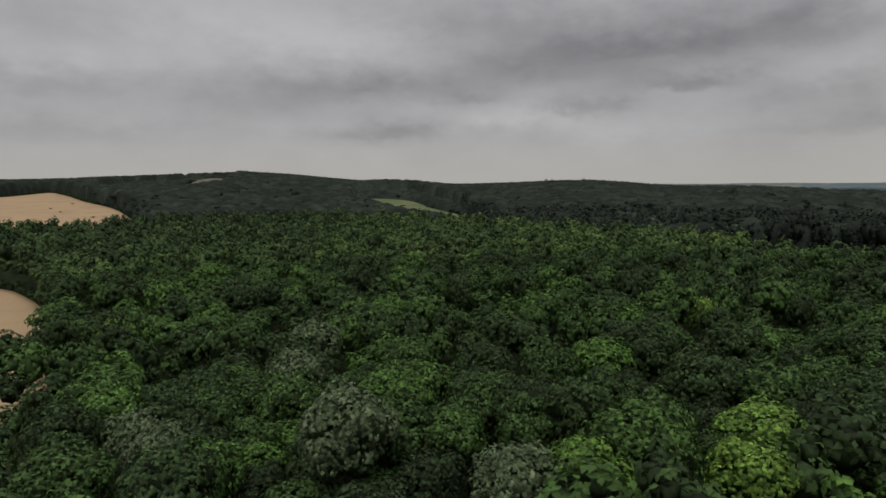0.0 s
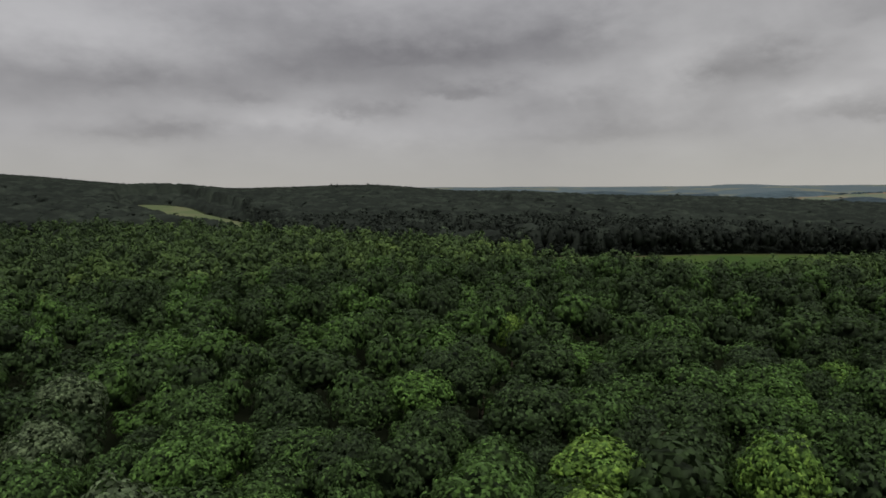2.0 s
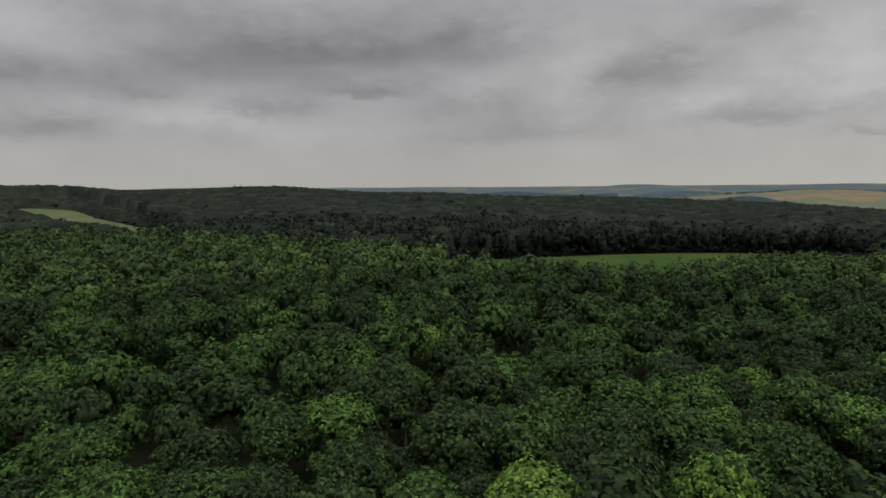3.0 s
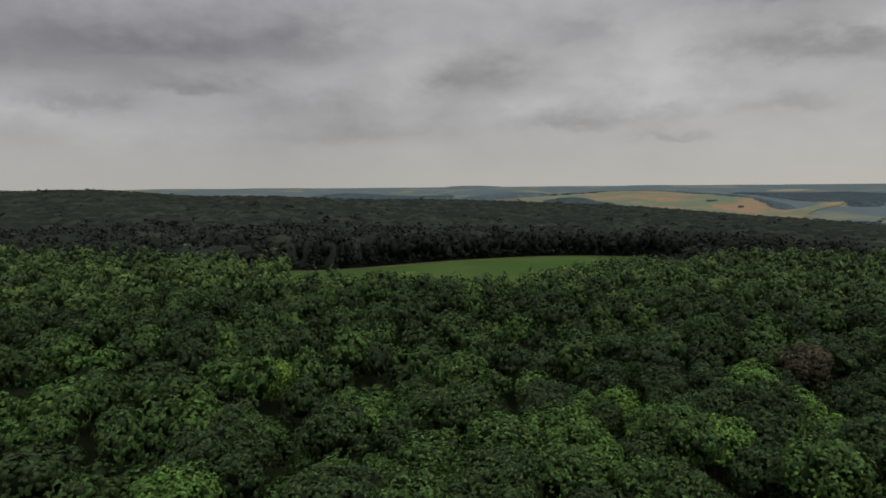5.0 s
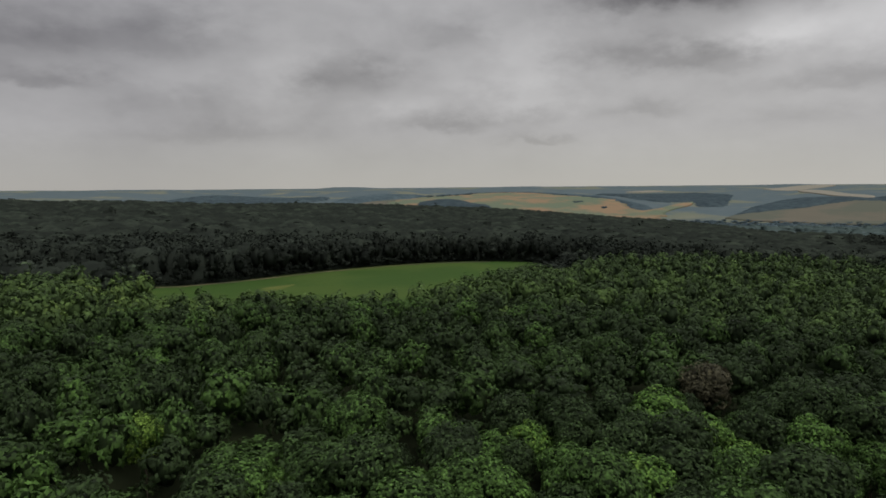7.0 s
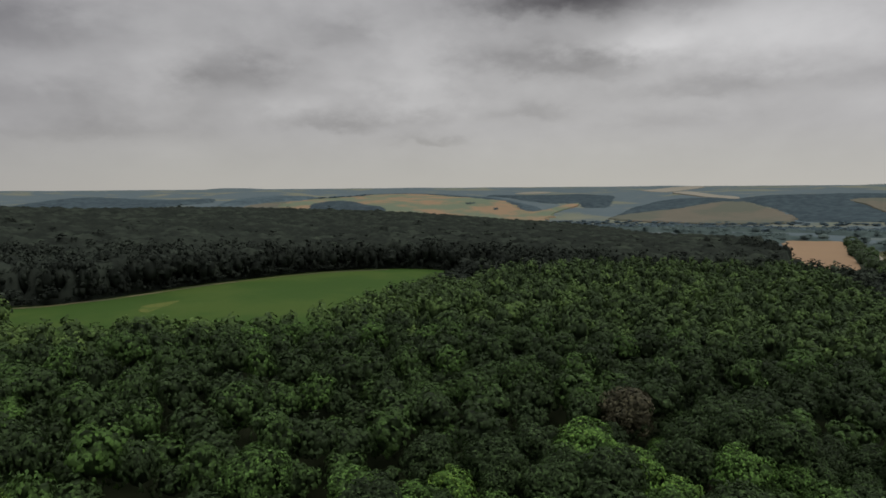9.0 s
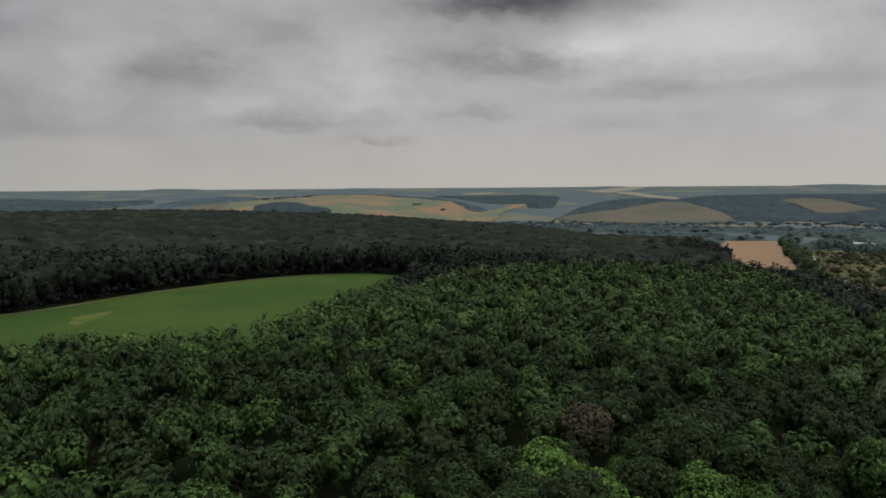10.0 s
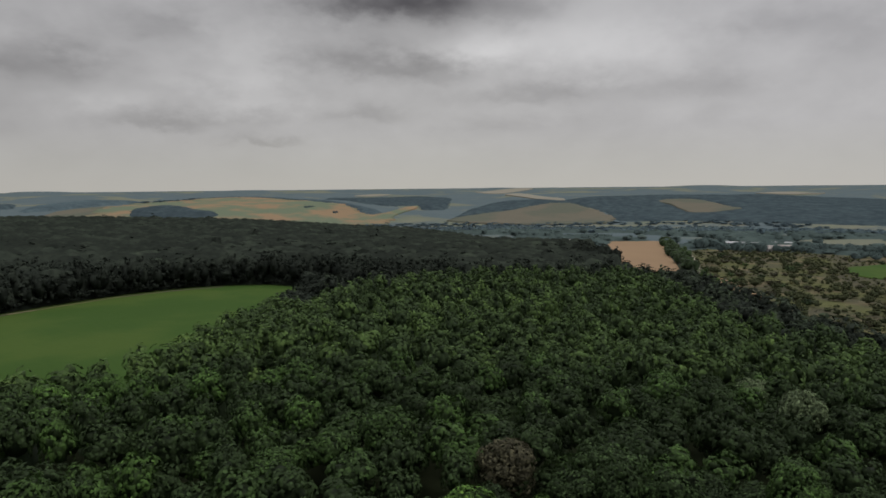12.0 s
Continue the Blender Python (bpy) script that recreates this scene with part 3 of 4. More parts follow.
OPEN = [GREEN, TAN_A, TAN_B, STRIP, QUAD, SCRUB, SMALL, CREST]
EDGE = [(900, 130), (480, 72), (445, 45), (421, 30), (370, 22), (333, 14), (299, 8), (265, -6), (246, -24), (240, -60), (215, -150), (150, -400), (-900, -400), (-900, 1500), (1200, 1500)]


def wooded(x, y):
    ok = inside(x, y, EDGE)
    for poly in OPEN:
        ok &= ~inside(x, y, [tuple(p) for p in rounded(poly, 4)])
    return ok


def sight(x, y):
    """Bearing and distance from the middle of the flight."""
    return np.degrees(np.arctan2(x - 10, y - 22)), np.hypot(x - 10, y - 22)


DARK_FROM = ((-48, -5, 4, 11, 16, 26, 32, 57, 62, 69, 75, 80, 95, 125), (430, 400, 340, 282, 252, 228, 235, 258, 290, 336, 356, 362, 430, 500))


def near_woods(x, y):
    a, d = sight(x, y)
    return wooded(x, y) & (d < 385) & (((a > -48) & (a < 125)) | (d < 75))


def slope_woods(x, y):
    a, d = sight(x, y)
    r, az = np.hypot(x, y), np.degrees(np.arctan2(x, y))
    top = np.interp(az, (-60, 68, 74, 92), (1, 1, 0, 0)) * (np.interp(az, CREST_AZ, CREST_R) - 580) + 640
    return wooded(x, y) & (d >= 385) & (r < top) & (az > -42) & (az < 92)


def tree_tints(rng, places, mid, wide):
    """Colour of each tree: darker old woods beyond the green field, brighter ones here and there, tones shifted by
    bearing to fit the camera's view.
    """
    a, d = sight(places[:, 0], places[:, 1])
    t = mid + wide * (rng.random(len(places)) ** 1.6 - 0.38)
    # east, west and middle toned to match the brightness seen from the camera
    t = t - 0.13 * np.clip((places[:, 0] + 0.3 * places[:, 1] - 40) / 80, 0, 1) * (1 - 0.55 * np.clip((d - 115) / 60, 0, 1) * np.clip((58 - a) / 16, 0, 1))
    t = t - 0.30 * np.clip((d - 140) / 90, 0, 1) * np.clip((6 - a) / 25, 0, 1)
    t = t + 0.05 * np.clip((d - 120) / 60, 0, 1) * np.clip((a - 12) / 12, 0, 1) * np.clip((52 - a) / 14, 0, 1) - 0.07 * np.clip((a - 50) / 15, 0, 1)
    old = np.clip((d - np.interp(a, *DARK_FROM)) / 14, 0, 1)
    west = np.clip((12 - a) / 25, 0, 1)
    return np.clip(t + old * (0.07 + 0.14 * west + 0.3 * (t - mid) - t), 0.02, 1.0)


def tree_heights(rng, places):
    """Height of each tree: older and taller beyond the green field, low before the meadow strip and set along field
    edges to fit the camera's view.
    """
    a, d = sight(places[:, 0], places[:, 1])
    h = rng.uniform(8.8, 15.8, len(places))
    h = h + np.where(d > np.interp(a, *DARK_FROM), 2.0, 0.0)
    # trees kept low here so the camera sees the strip and crest meadow
    young = inside(places[:, 0], places[:, 1], VIEW_LOW) | inside(places[:, 0], places[:, 1], BRUSH)
    h = np.where((places[:, 0] > 385) & (places[:, 1] < 66), h * 0.5, h)
    h = np.where((np.abs(places[:, 0] - 66) < 36) & (np.abs(places[:, 1] - 160) < 50), h * 1.09, h)
    edge = rounded(GREEN, 6)
    near_field = np.min(np.hypot(places[:, :1] - edge[None, :, 0], places[:, 1:] - edge[None, :, 1]), axis=1)
    # edge trees sized to show the crop field as the camera sees it
    brow = (near_field < 16) & (places[:, 1] < 218) & (places[:, 0] > 84)
    tall = np.interp(places[:, 0], (95, 150, 200, 240, 300), (12.8, 13.0, 12.0, 9.6, 6.5)) * np.where((places[:, 1] > 182) & (places[:, 0] < 125), 0.74, 1.0)
    h = np.where(brow, tall + 0.12 * (h - 12.3), h)
    return np.where(young, h * 0.30, h)


BRUSH = [(-420, 900), (-258, 900), (-252, 815), (-225, 690), (-250, 600), (-330, 660), (-400, 730)]
VIEW_LOW = [(-90, 680), (-75, 560), (-45, 470), (0, 390), (38, 395), (32, 450), (20, 520), (10, 620), (-30, 690)]
rng = np.random.default_rng(7)
spots = np.concatenate([
    spread_points(rng, 6.3, lambda x, y: near_woods(x, y) & (sight(x, y)[1] < 112), (-290, 500, -90, 420)),
    spread_points(rng, 5.4, lambda x, y: near_woods(x, y) & (sight(x, y)[1] >= 114), (-290, 500, -90, 420)),
])
for x, y in spread_points(rng, 2.6, lambda x, y: near_woods(x, y) & (sight(x, y)[1] > 38) & (sight(x, y)[1] < 150), (-150, 170, -90, 180)):
    if np.min(np.abs(spots - (x, y)).max(axis=1)) > 3.9 and np.min(np.hypot(spots[:, 0] - x, spots[:, 1] - y)) > 4.4:
        spots = np.vstack([spots, (x, y)])
bearing, away = sight(spots[:, 0], spots[:, 1])
# a belt of woodland trees that are built one by one
belt = np.interp(bearing, (-64, -30, 0, 46, 73, 110, 128), (32, 32, 27, 54, 70, 66, 66))
stretch = (away > belt) & (bearing > -56) & (bearing < 118)
order = np.argsort(np.where(stretch, away - belt, 1e9))
single, rest = order[:300], order[300:]

# trees that stand out: plan place and kind
MARKED = (
    (26, 55, "lime"), (20, 62, "lime"), (-5, 88, "bright"), (-7, 71, "bright"), (50, 96, "lime"), (59, 96, "bright"), (-55, 111, "bright"), (-42, 114, "bright"),
    (-5, 93, "bright"), (4, 79, "bright"), (10, 77, "bright"), (43, 54, "lime"), (31, 64, "bright"), (35, 104, "bright"), (76, 82, "bright"), (46, 117, "bright"),
    (65, 98, "bright"), (69, 76, "bright"), (70, 50, "lime"), (58, 82, "bright"), (33, 98, "bright"), (76, 64, "bright"), (97, 47, "bright"), (102, 99, "bright"),
    (84, 69, "bright"), (113, 86, "bright"), (-31, 66, "silver"), (-27, 62, "silver"), (-19, 84, "silver"), (-9, 59, "silver"), (6, 52, "silver"), (-19, 97, "silver"),
    (169, 34, "willow"), (163, 30, "willow"), (148, 25, "willow"), (41, 68, "withered"), (110, 68, "withered"),
)
KINDS = {
    "lime": (0.74, "leaves", "yellow-green broadleaf tree brighter than its neighbours"), "bright": (0.56, "leaves", "fresh light green broadleaf tree among darker ones"),
    "silver": (0.40, "silver", "silvery grey-green tree in closed woodland"), "willow": (0.55, "silver", "pale grey willow at the edge of the woods"),
    "withered": (0.3, "brown", "brownish half-withered tree in the woodland"), "common": (0.43, "leaves", "dense green broadleaf tree in closed woodland"),
    "dark": (0.26, "leaves", "rounded dark green broadleaf tree in closed woodland"),
}
COATS = {"leaves": M_LEAF, "silver": M_SILVER, "brown": M_BROWN}
made = {}


def plant(kind, x, y, rng, scale=1.0):
    """Stands a tree of that kind at its place; shapes of one kind share their meshes."""
    tint, coat, label = KINDS[kind]
    shape = int(rng.integers(6 if kind in ("common", "dark") else 2))
    m = pose(x, y, float(ground(x, y)), 0, 0, rng.uniform(0, 360))
    if (kind, shape) in made:
        ob = copy_thing(made[kind, shape], m)
    else:
        ob = tree(40 + 7 * shape + 100 * len(kind), 13.0, 3.15 + 0.12 * shape, 430, 0.325, 4, tint, COATS[coat], label)
        ob.matrix_basis = m
        made[kind, shape] = ob
    s = scale * rng.uniform(0.78, 1.24)
    ob.scale = (s * rng.uniform(0.88, 1.15), s * rng.uniform(0.88, 1.15), s * rng.uniform(0.82, 1.10))
    return tagged(ob, group="woodland trees")


taken = set()
for x, y, kind in MARKED:
    d = np.hypot(spots[:, 0] - x, spots[:, 1] - y)
    taken.update(np.nonzero(d < 2.6)[0].tolist())
    plant(kind, x, y, rng, 1.08)
for i in single[:262]:
    if i not in taken:
        plant("common" if rng.random() < np.interp(spots[i][0], (-60, -10, 40, 110), (0.45, 0.62, 0.62, 0.55)) else "dark", *spots[i], rng)
rest = np.array([i for i in list(single[262:]) + list(rest) if i not in taken])


def woods(name, places, heights, widths, tints, count, leaf, petals, lobes, mat, label, seed, low=0.3, kinds=12, bulk=1.0, cuts=1):
    """Many trees in one mesh: a few crown shapes, turned and scaled."""
    rng = np.random.default_rng(seed)
    shapes = [crown_shape(rng, count, leaf, petals, 13.0, 3.4, low, lobes, cuts, bulk)[:3] for _ in range(kinds)]
    verts, tint, facing = [], [], []
    which = rng.integers(kinds, size=len(places))
    z = ground(places[:, 0], places[:, 1])
    for i, (x, y) in enumerate(places):
        c, n, young = shapes[which[i]]
        t = rng.uniform(0, 2 * math.pi)
        turn = np.array([[math.cos(t), math.sin(t), 0], [-math.sin(t), math.cos(t), 0], [0, 0, 1]])
        w = widths[i] / 3.4
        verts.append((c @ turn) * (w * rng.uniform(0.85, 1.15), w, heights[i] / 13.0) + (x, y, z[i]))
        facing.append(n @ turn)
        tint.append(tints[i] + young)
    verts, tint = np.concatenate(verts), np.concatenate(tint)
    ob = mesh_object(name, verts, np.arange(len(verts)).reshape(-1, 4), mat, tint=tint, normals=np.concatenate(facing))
    return tagged(ob, label, "woodland", kind="stuff")


aside = (away < 145) & ~stretch
VERGE = [(423, 55), (359, 36), (302, 20), (265, 8), (241, -3), (236, -40)]
verge = np.array(VERGE, float)
gap = np.full(len(spots), 1e9)
for s0, s1 in zip(verge[:-1], verge[1:]):
    f = np.clip(((spots - s0) @ (s1 - s0)) / ((s1 - s0) @ (s1 - s0)), 0, 1)
    gap = np.minimum(gap, np.hypot(*(spots - s0 - f[:, None] * (s1 - s0)).T))
ancient = (away > np.interp(bearing, *DARK_FROM)) | ((gap < 13) & (away > 200))
for lo, hi, count, leaf, petals, lobes, old, seed in ((-1, 0, 48, 0.68, 4, 5, False, 10), (0, 160, 92, 0.53, 4, 5, False, 11), (160, 245, 28, 0.78, 3, 3, False, 12), (245, 385, 10, 1.05, 3, 2, False, 13), (200, 385, 14, 1.0, 3, 4, True, 18)):
    sel = rest[aside[rest]] if hi == 0 else rest[(away[rest] >= lo) & (away[rest] < hi) & ~aside[rest] & (ancient[rest] == old)]
    k = len(sel)
    woods("old_woodland" if old else "woodland", spots[sel], tree_heights(rng, spots[sel]), rng.uniform(2.6, 4.0, k) * (1.12 if old else 0.92 if lo >= 160 else 1.0), tree_tints(rng, spots[sel], 0.52 if lo >= 160 else 0.39, 0.50), count, leaf, petals, lobes,
          M_OLD if old else M_WOODS if lo < 160 else M_MID, "dark old woodland beyond the green field" if old else "closed green broadleaf woodland canopy", seed, low=0.12 if old else 0.50, bulk=1.2 if old else 1.0)


def margin(poly, step, out, rng):
    """Points along the outside of a field's edge."""
    edge = rounded(poly, 40)
    mid = np.mean(poly, axis=0)
    gap = np.hypot(*np.diff(edge, axis=0).T)
    along = np.concatenate([[0], np.cumsum(gap)])
    at = np.arange(0, along[-1], step)
    pts = np.column_stack([np.interp(at, along, edge[:, 0]), np.interp(at, along, edge[:, 1])])
    way_out = pts - mid
    way_out /= np.linalg.norm(way_out, axis=1)[:, None]
    return pts + way_out * rng.uniform(0.3, out, (len(pts), 1))


def dark_side(pts, reach=-12):
    a, d = sight(pts[:, 0], pts[:, 1])
    return d > np.interp(a, *DARK_FROM) + reach


brink = margin(GREEN, 1.7, 4.0, rng)
for shrubs, mat, tint, label, seed in ((brink[dark_side(brink)], M_OLD, 0.12, "dark undergrowth around the green field", 17), (brink[~dark_side(brink)], M_WOODS, 0.20, "green undergrowth along the near edge of the crop field", 21),
                                       (np.concatenate([margin(p, 2.0, 4.0, rng) for p in (TAN_A, TAN_B)]), M_WOODS, 0.24, "undergrowth along the stubble fields", 20)):
    k = len(shrubs)
    woods("undergrowth", shrubs, np.where(shrubs[:, 1] < 218, 0.5, 1.0) * rng.uniform(2.5, 8.5, k) if mat is M_OLD else rng.uniform(1.5, 4.5, k), rng.uniform(1.8, 3.0, k), np.clip(rng.normal(tint, 0.08, k), 0.02, 1), 5, 0.9, 3, 3, mat, label, seed, low=0.02, cuts=0)


def chance(u, v, seed):
    """A chance value from -0.5 to 0.5 for each cell of a grid."""
    n = np.sin(u * 127.1 + v * 311.7 + seed * 74.7) * 43758.5453
    return n - np.floor(n) - 0.5


def domes(x, y, spacing):
    """Rounded crown tops side by side: 0 in the hollows between them to 1 at the tops, and a chance value for each crown."""
    nearest, own = np.full(np.shape(x), 9.0), np.zeros(np.shape(x))
    i, j = np.floor(x / spacing), np.floor(y / spacing)
    for di in (-1, 0, 1):
        for dj in (-1, 0, 1):
            u, v = i + di, j + dj
            px = (u + 0.5 + 0.80 * chance(u, v, 1.0)) * spacing
            py = (v + 0.5 + 0.80 * chance(u, v, 2.0)) * spacing
            gap = np.hypot(x - px, y - py) / spacing * (1 + 0.4 * chance(u, v, 3.0))
            own = np.where(gap < nearest, 2 * chance(u, v, 4.0), own)
            nearest = np.minimum(nearest, gap)
    return np.sqrt(np.clip(1 - (nearest / 0.85) ** 2, 0, 1)), own


def canopy(name, keep, box, step, height, bump, mat, tint, label, seed, rim=2, crown=7.5):
    """The closed inner canopy of a wood: an uneven leafy sheet that the crowns rise from, down to the ground at the edges."""
    rng = np.random.default_rng(seed)
    x, y = np.meshgrid(np.arange(box[0], box[1], step), np.arange(box[2], box[3], step))
    held = keep(x, y)
    soft = held.astype(float)
    for _ in range(rim):
        soft = np.pad(soft, 1, mode="edge")
        soft = sum(soft[a:a + x.shape[0], b:b + x.shape[1]] for a in range(3) for b in range(3)) / 9
    x, y = x + rng.uniform(-0.35, 0.35, x.shape) * step, y + rng.uniform(-0.35, 0.35, x.shape) * step
    tall = (np.clip((soft - 0.80) / 0.2, 0, 1) if rim < 3 else np.clip((soft - 0.30) / 0.7, 0, 1)) * (height(x, y) + bump * (domes(x, y, crown)[0] - 0.6) + 0.4 * rng.uniform(-1, 1, x.shape))
    use = soft > (0.75 if rim < 3 else 0.28)
    n, k = x.shape
    wide = np.pad(use, 1)
    core = np.all([wide[a:a + n, b:b + k] for a in range(3) for b in range(3)], axis=0)
    tall = np.where(core, tall, 0.0)
    i, j = np.meshgrid(np.arange(n - 1), np.arange(k - 1), indexing="ij")
    ok = use[:-1, :-1] & use[1:, :-1] & use[1:, 1:] & use[:-1, 1:]
    a = (i * k + j)[ok]
    faces = np.stack([a, a + 1, a + k + 1, a + k], -1)
    kept, faces = np.unique(faces, return_inverse=True)
    verts = np.stack([x, y, ground(x, y) + tall - 0.3], -1).reshape(-1, 3)[kept]
    shade = (tint(verts[:, 0], verts[:, 1]) if callable(tint) else tint) + 0.24 * domes(verts[:, 0], verts[:, 1], crown)[1] + np.clip(rng.normal(0, 0.05, len(verts)), -0.12, 0.3)
    return tagged(mesh_object(name, verts, faces.reshape(-1, 4), mat, tint=shade, smooth=True), label, "woodland", kind="stuff")


def low_growth(x, y):
    return inside(x, y, VIEW_LOW) | inside(x, y, BRUSH)


def field_end(x, y):
    """The low near margin at the far end of the green field."""
    return (x > 225) & (x < 345) & (y > 130) & (y < 0.42 * x + 96)


def dark_zone(x, y):
    a, d = sight(x, y)
    return (near_woods(x, y) & (d > 232) & (d > np.interp(a, *DARK_FROM))) | slope_woods(x, y)


def green_zone(x, y):
    a, d = sight(x, y)
    return near_woods(x, y) & (d > 150) & (d <= np.interp(a, *DARK_FROM) + 6)


canopy("canopy_understorey", dark_zone, (-700, 1000, 0, 1150), 2.6, lambda x, y: np.where(low_growth(x, y), 2.4, np.where(field_end(x, y), 3.0, np.where((x > 385) & (y < 66), 5.5, 10.8))), 10.0, M_OLD, 0.05, "dark closed canopy of the old woods", 51, crown=10.5)
canopy("canopy_understorey", green_zone, (-300, 500, -100, 430), 3.4, lambda x, y: 4.2 + 3.0 * np.clip((np.hypot(x - 10, y - 22) - 140) / 130, 0, 1), 1.5, M_MID, lambda x, y: 0.04 * np.clip((np.hypot(x - 10, y - 22) - 130) / 90, 0, 1), "green closed canopy of the woodland", 52)
slope = np.concatenate([
    spread_points(rng, 12.0, lambda x, y: slope_woods(x, y) & (sight(x, y)[1] < 540), (-700, 1000, 0, 1150)),
    spread_points(rng, 34.0, lambda x, y: slope_woods(x, y) & (sight(x, y)[1] >= 540), (-700, 1000, 0, 1150)),
])
k = len(slope)
woods("wooded_slope", slope, (0.5 * tree_heights(rng, slope) + 5.8 * ~(inside(slope[:, 0], slope[:, 1], VIEW_LOW) | inside(slope[:, 0], slope[:, 1], BRUSH))) * np.where(rng.random(k) < 0.04, 1.25, 1.0), rng.uniform(4.2, 6.4, k), tree_tints(rng, slope, 0.30, 0.25), 5, 1.4, 3, 4, M_OLD,
      "dark old woodland on the rising slope", 14, low=0.02, bulk=1.3)


brush = spread_points(rng, 7.5, lambda x, y: inside(x, y, BRUSH) & wooded(x, y), (-420, -200, 580, 830))
k = len(brush)
woods("brushwood", brush, rng.uniform(2.5, 6.0, k), rng.uniform(2.2, 3.8, k), np.clip(rng.normal(0.4, 0.25, k), 0.02, 1), 6, 0.9, 3, 3, M_SCRUBLEAF, "brownish brushwood below the crest of the hill", 22, low=0.02, cuts=0)
for x, y, n, seed in ((116, 711, 7, 23), (156, 704, 9, 24), (196, 690, 3, 25)):
    pines = np.column_stack([x + rng.normal(0, 7, n), y + rng.normal(0, 5, n)])
    woods("ridge_trees", pines, rng.uniform(13.5, 17.5, n), rng.uniform(2.2, 3.6, n), np.full(n, 0.1), 16, 0.9, 3, 4, M_OLD, "tall dark trees standing above the wooded ridge", seed, low=0.1, kinds=4)

# ---- the valley and the far hills ----
def clear_of(x, y, polys):
    ok = np.ones(np.shape(x), bool)
    for poly in polys:
        ok &= ~inside(x, y, [tuple(p) for p in rounded(poly, 4)])
    return ok


def valley_woods(x, y):
    r, az = np.hypot(x, y), np.degrees(np.arctan2(x, y))
    return (az > 62) & (az < 114) & (r > 645) & (r < 1500) & clear_of(x, y, OPEN) & (swell(x, y, 37, 3.0) + 0.5 * swell(x, y, 15, 5.0) > -0.02)


BIG_WOOD = [(2170, 290), (2205, 235), (2245, 115), (2320, -40), (2310, -190), (2380, -380), (2440, -575), (2350, -700), (1660, -465), (1710, -260), (1780, -20), (1800, 120), (1950, 160), (2020, 210), (2090, 275)]
RIM_WOOD = [(1760, 555), (2060, 585), (2250, 565), (2300, 490), (2245, 365), (2180, 285), (2090, 285), (2115, 345), (2080, 400), (1980, 450), (1895, 515)]
FRONT_WOOD = [(1395, 1290), (1475, 1355), (1545, 1380), (1640, 1375), (1615, 1295), (1550, 1195), (1555, 1140), (1505, 1090), (1455, 1075), (1400, 1165)]
EAST_WOOD = [(2140, 1380), (2160, 1290), (2035, 1080), (1925, 925), (1885, 835), (1840, 770), (1785, 785), (1795, 830), (1850, 875), (1900, 935), (1945, 1035), (2070, 1205)]
WEST_WOOD = [(1295, 1525), (1510, 1665), (1700, 1720), (1765, 1540), (1625, 1565), (1405, 1500)]
SADDLE_WOOD = [(2050, 655), (1990, 720), (2135, 770), (1985, 820), (1975, 910), (2200, 1150), (2500, 1250), (2700, 950), (2590, 795)]
NORTH_WOOD = [(900, 1950), (1200, 2000), (1500, 1750), (1350, 1600), (1000, 1700)]
FAR_WOODS = (BIG_WOOD, RIM_WOOD, FRONT_WOOD, EAST_WOOD, WEST_WOOD, SADDLE_WOOD, NORTH_WOOD)


def hill_woods(x, y):
    ok = np.zeros(np.shape(x), bool)
    for poly in FAR_WOODS:
        ok |= inside(x, y, poly)
    return ok & (inside(x, y, FRONT_WOOD) | clear_of(x, y, [f[1] for f in FAR_FIELDS]))


valley = spread_points(rng, 19.0, valley_woods, (250, 1500, -620, 750))
reach = np.hypot(valley[:, 0], valley[:, 1])
for lo, hi, mat, label, seed in ((600, 1000, M_VALLEY, "dark belts of trees on the valley floor", 15), (1000, 1600, M_FAR, "belts of trees across the valley, tinted blue for haze", 19)):
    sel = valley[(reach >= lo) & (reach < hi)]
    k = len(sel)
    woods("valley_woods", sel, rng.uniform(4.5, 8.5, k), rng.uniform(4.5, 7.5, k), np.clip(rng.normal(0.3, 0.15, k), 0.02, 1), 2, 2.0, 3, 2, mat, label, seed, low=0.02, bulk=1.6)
canopy("far_woods", hill_woods, (800, 2720, -760, 2050), 9.0, lambda x, y: 7.0 + 0 * x, 1.3, M_FAR, 0.3, "soft woods on the far hills, tinted blue for haze", 53, rim=4)
canopy("valley_woods", valley_woods, (250, 1500, -620, 750), 7.0, lambda x, y: 5.0 + 0 * x, 1.2, M_VALLEY, 0.25, "dark woods on the valley floor, tinted blue for haze", 54, rim=3)


# ---- scrubland: bushes, hedge, track, farm ----
def bush(seed, height, radius, tint, mat, label, count=20):
    """A low bush of short stems and leaf sprays."""
    rng = np.random.default_rng(seed)
    root = tagged(new("bush"), label, "bush", "bushes in the scrubland")
    cards, facing, young, boughs = crown_shape(rng, count, 0.5, 4, height, radius, 0.02, 7, 1)
    mesh_object("leaves", cards, np.arange(len(cards)).reshape(-1, 4), mat, root, tint + young, normals=facing)
    v, f = np.zeros((0, 3)), np.zeros((0, 4), int)
    for end in boughs[:4]:
        lv, lf = tube(((0, 0, -0.2), end * 0.5, end), (0.09, 0.06, 0.02), 4)
        f, v = np.concatenate([f, lf + len(v)]), np.concatenate([v, lv])
    mesh_object("stems", v, f, M_BARK, root)
    return root


BUSHES = [bush(70, 3.2, 2.6, 0.06, M_SCRUBLEAF, "dark green rounded bush in dry grass"), bush(71, 2.4, 2.4, 0.12, M_LEAF, "low green bush in dry grass"),
          bush(72, 2.6, 2.6, 0.3, M_BROWN, "brownish bush in dry grass"), bush(73, 4.2, 3.0, 0.02, M_SCRUBLEAF, "tall dark bush in dry grass")]


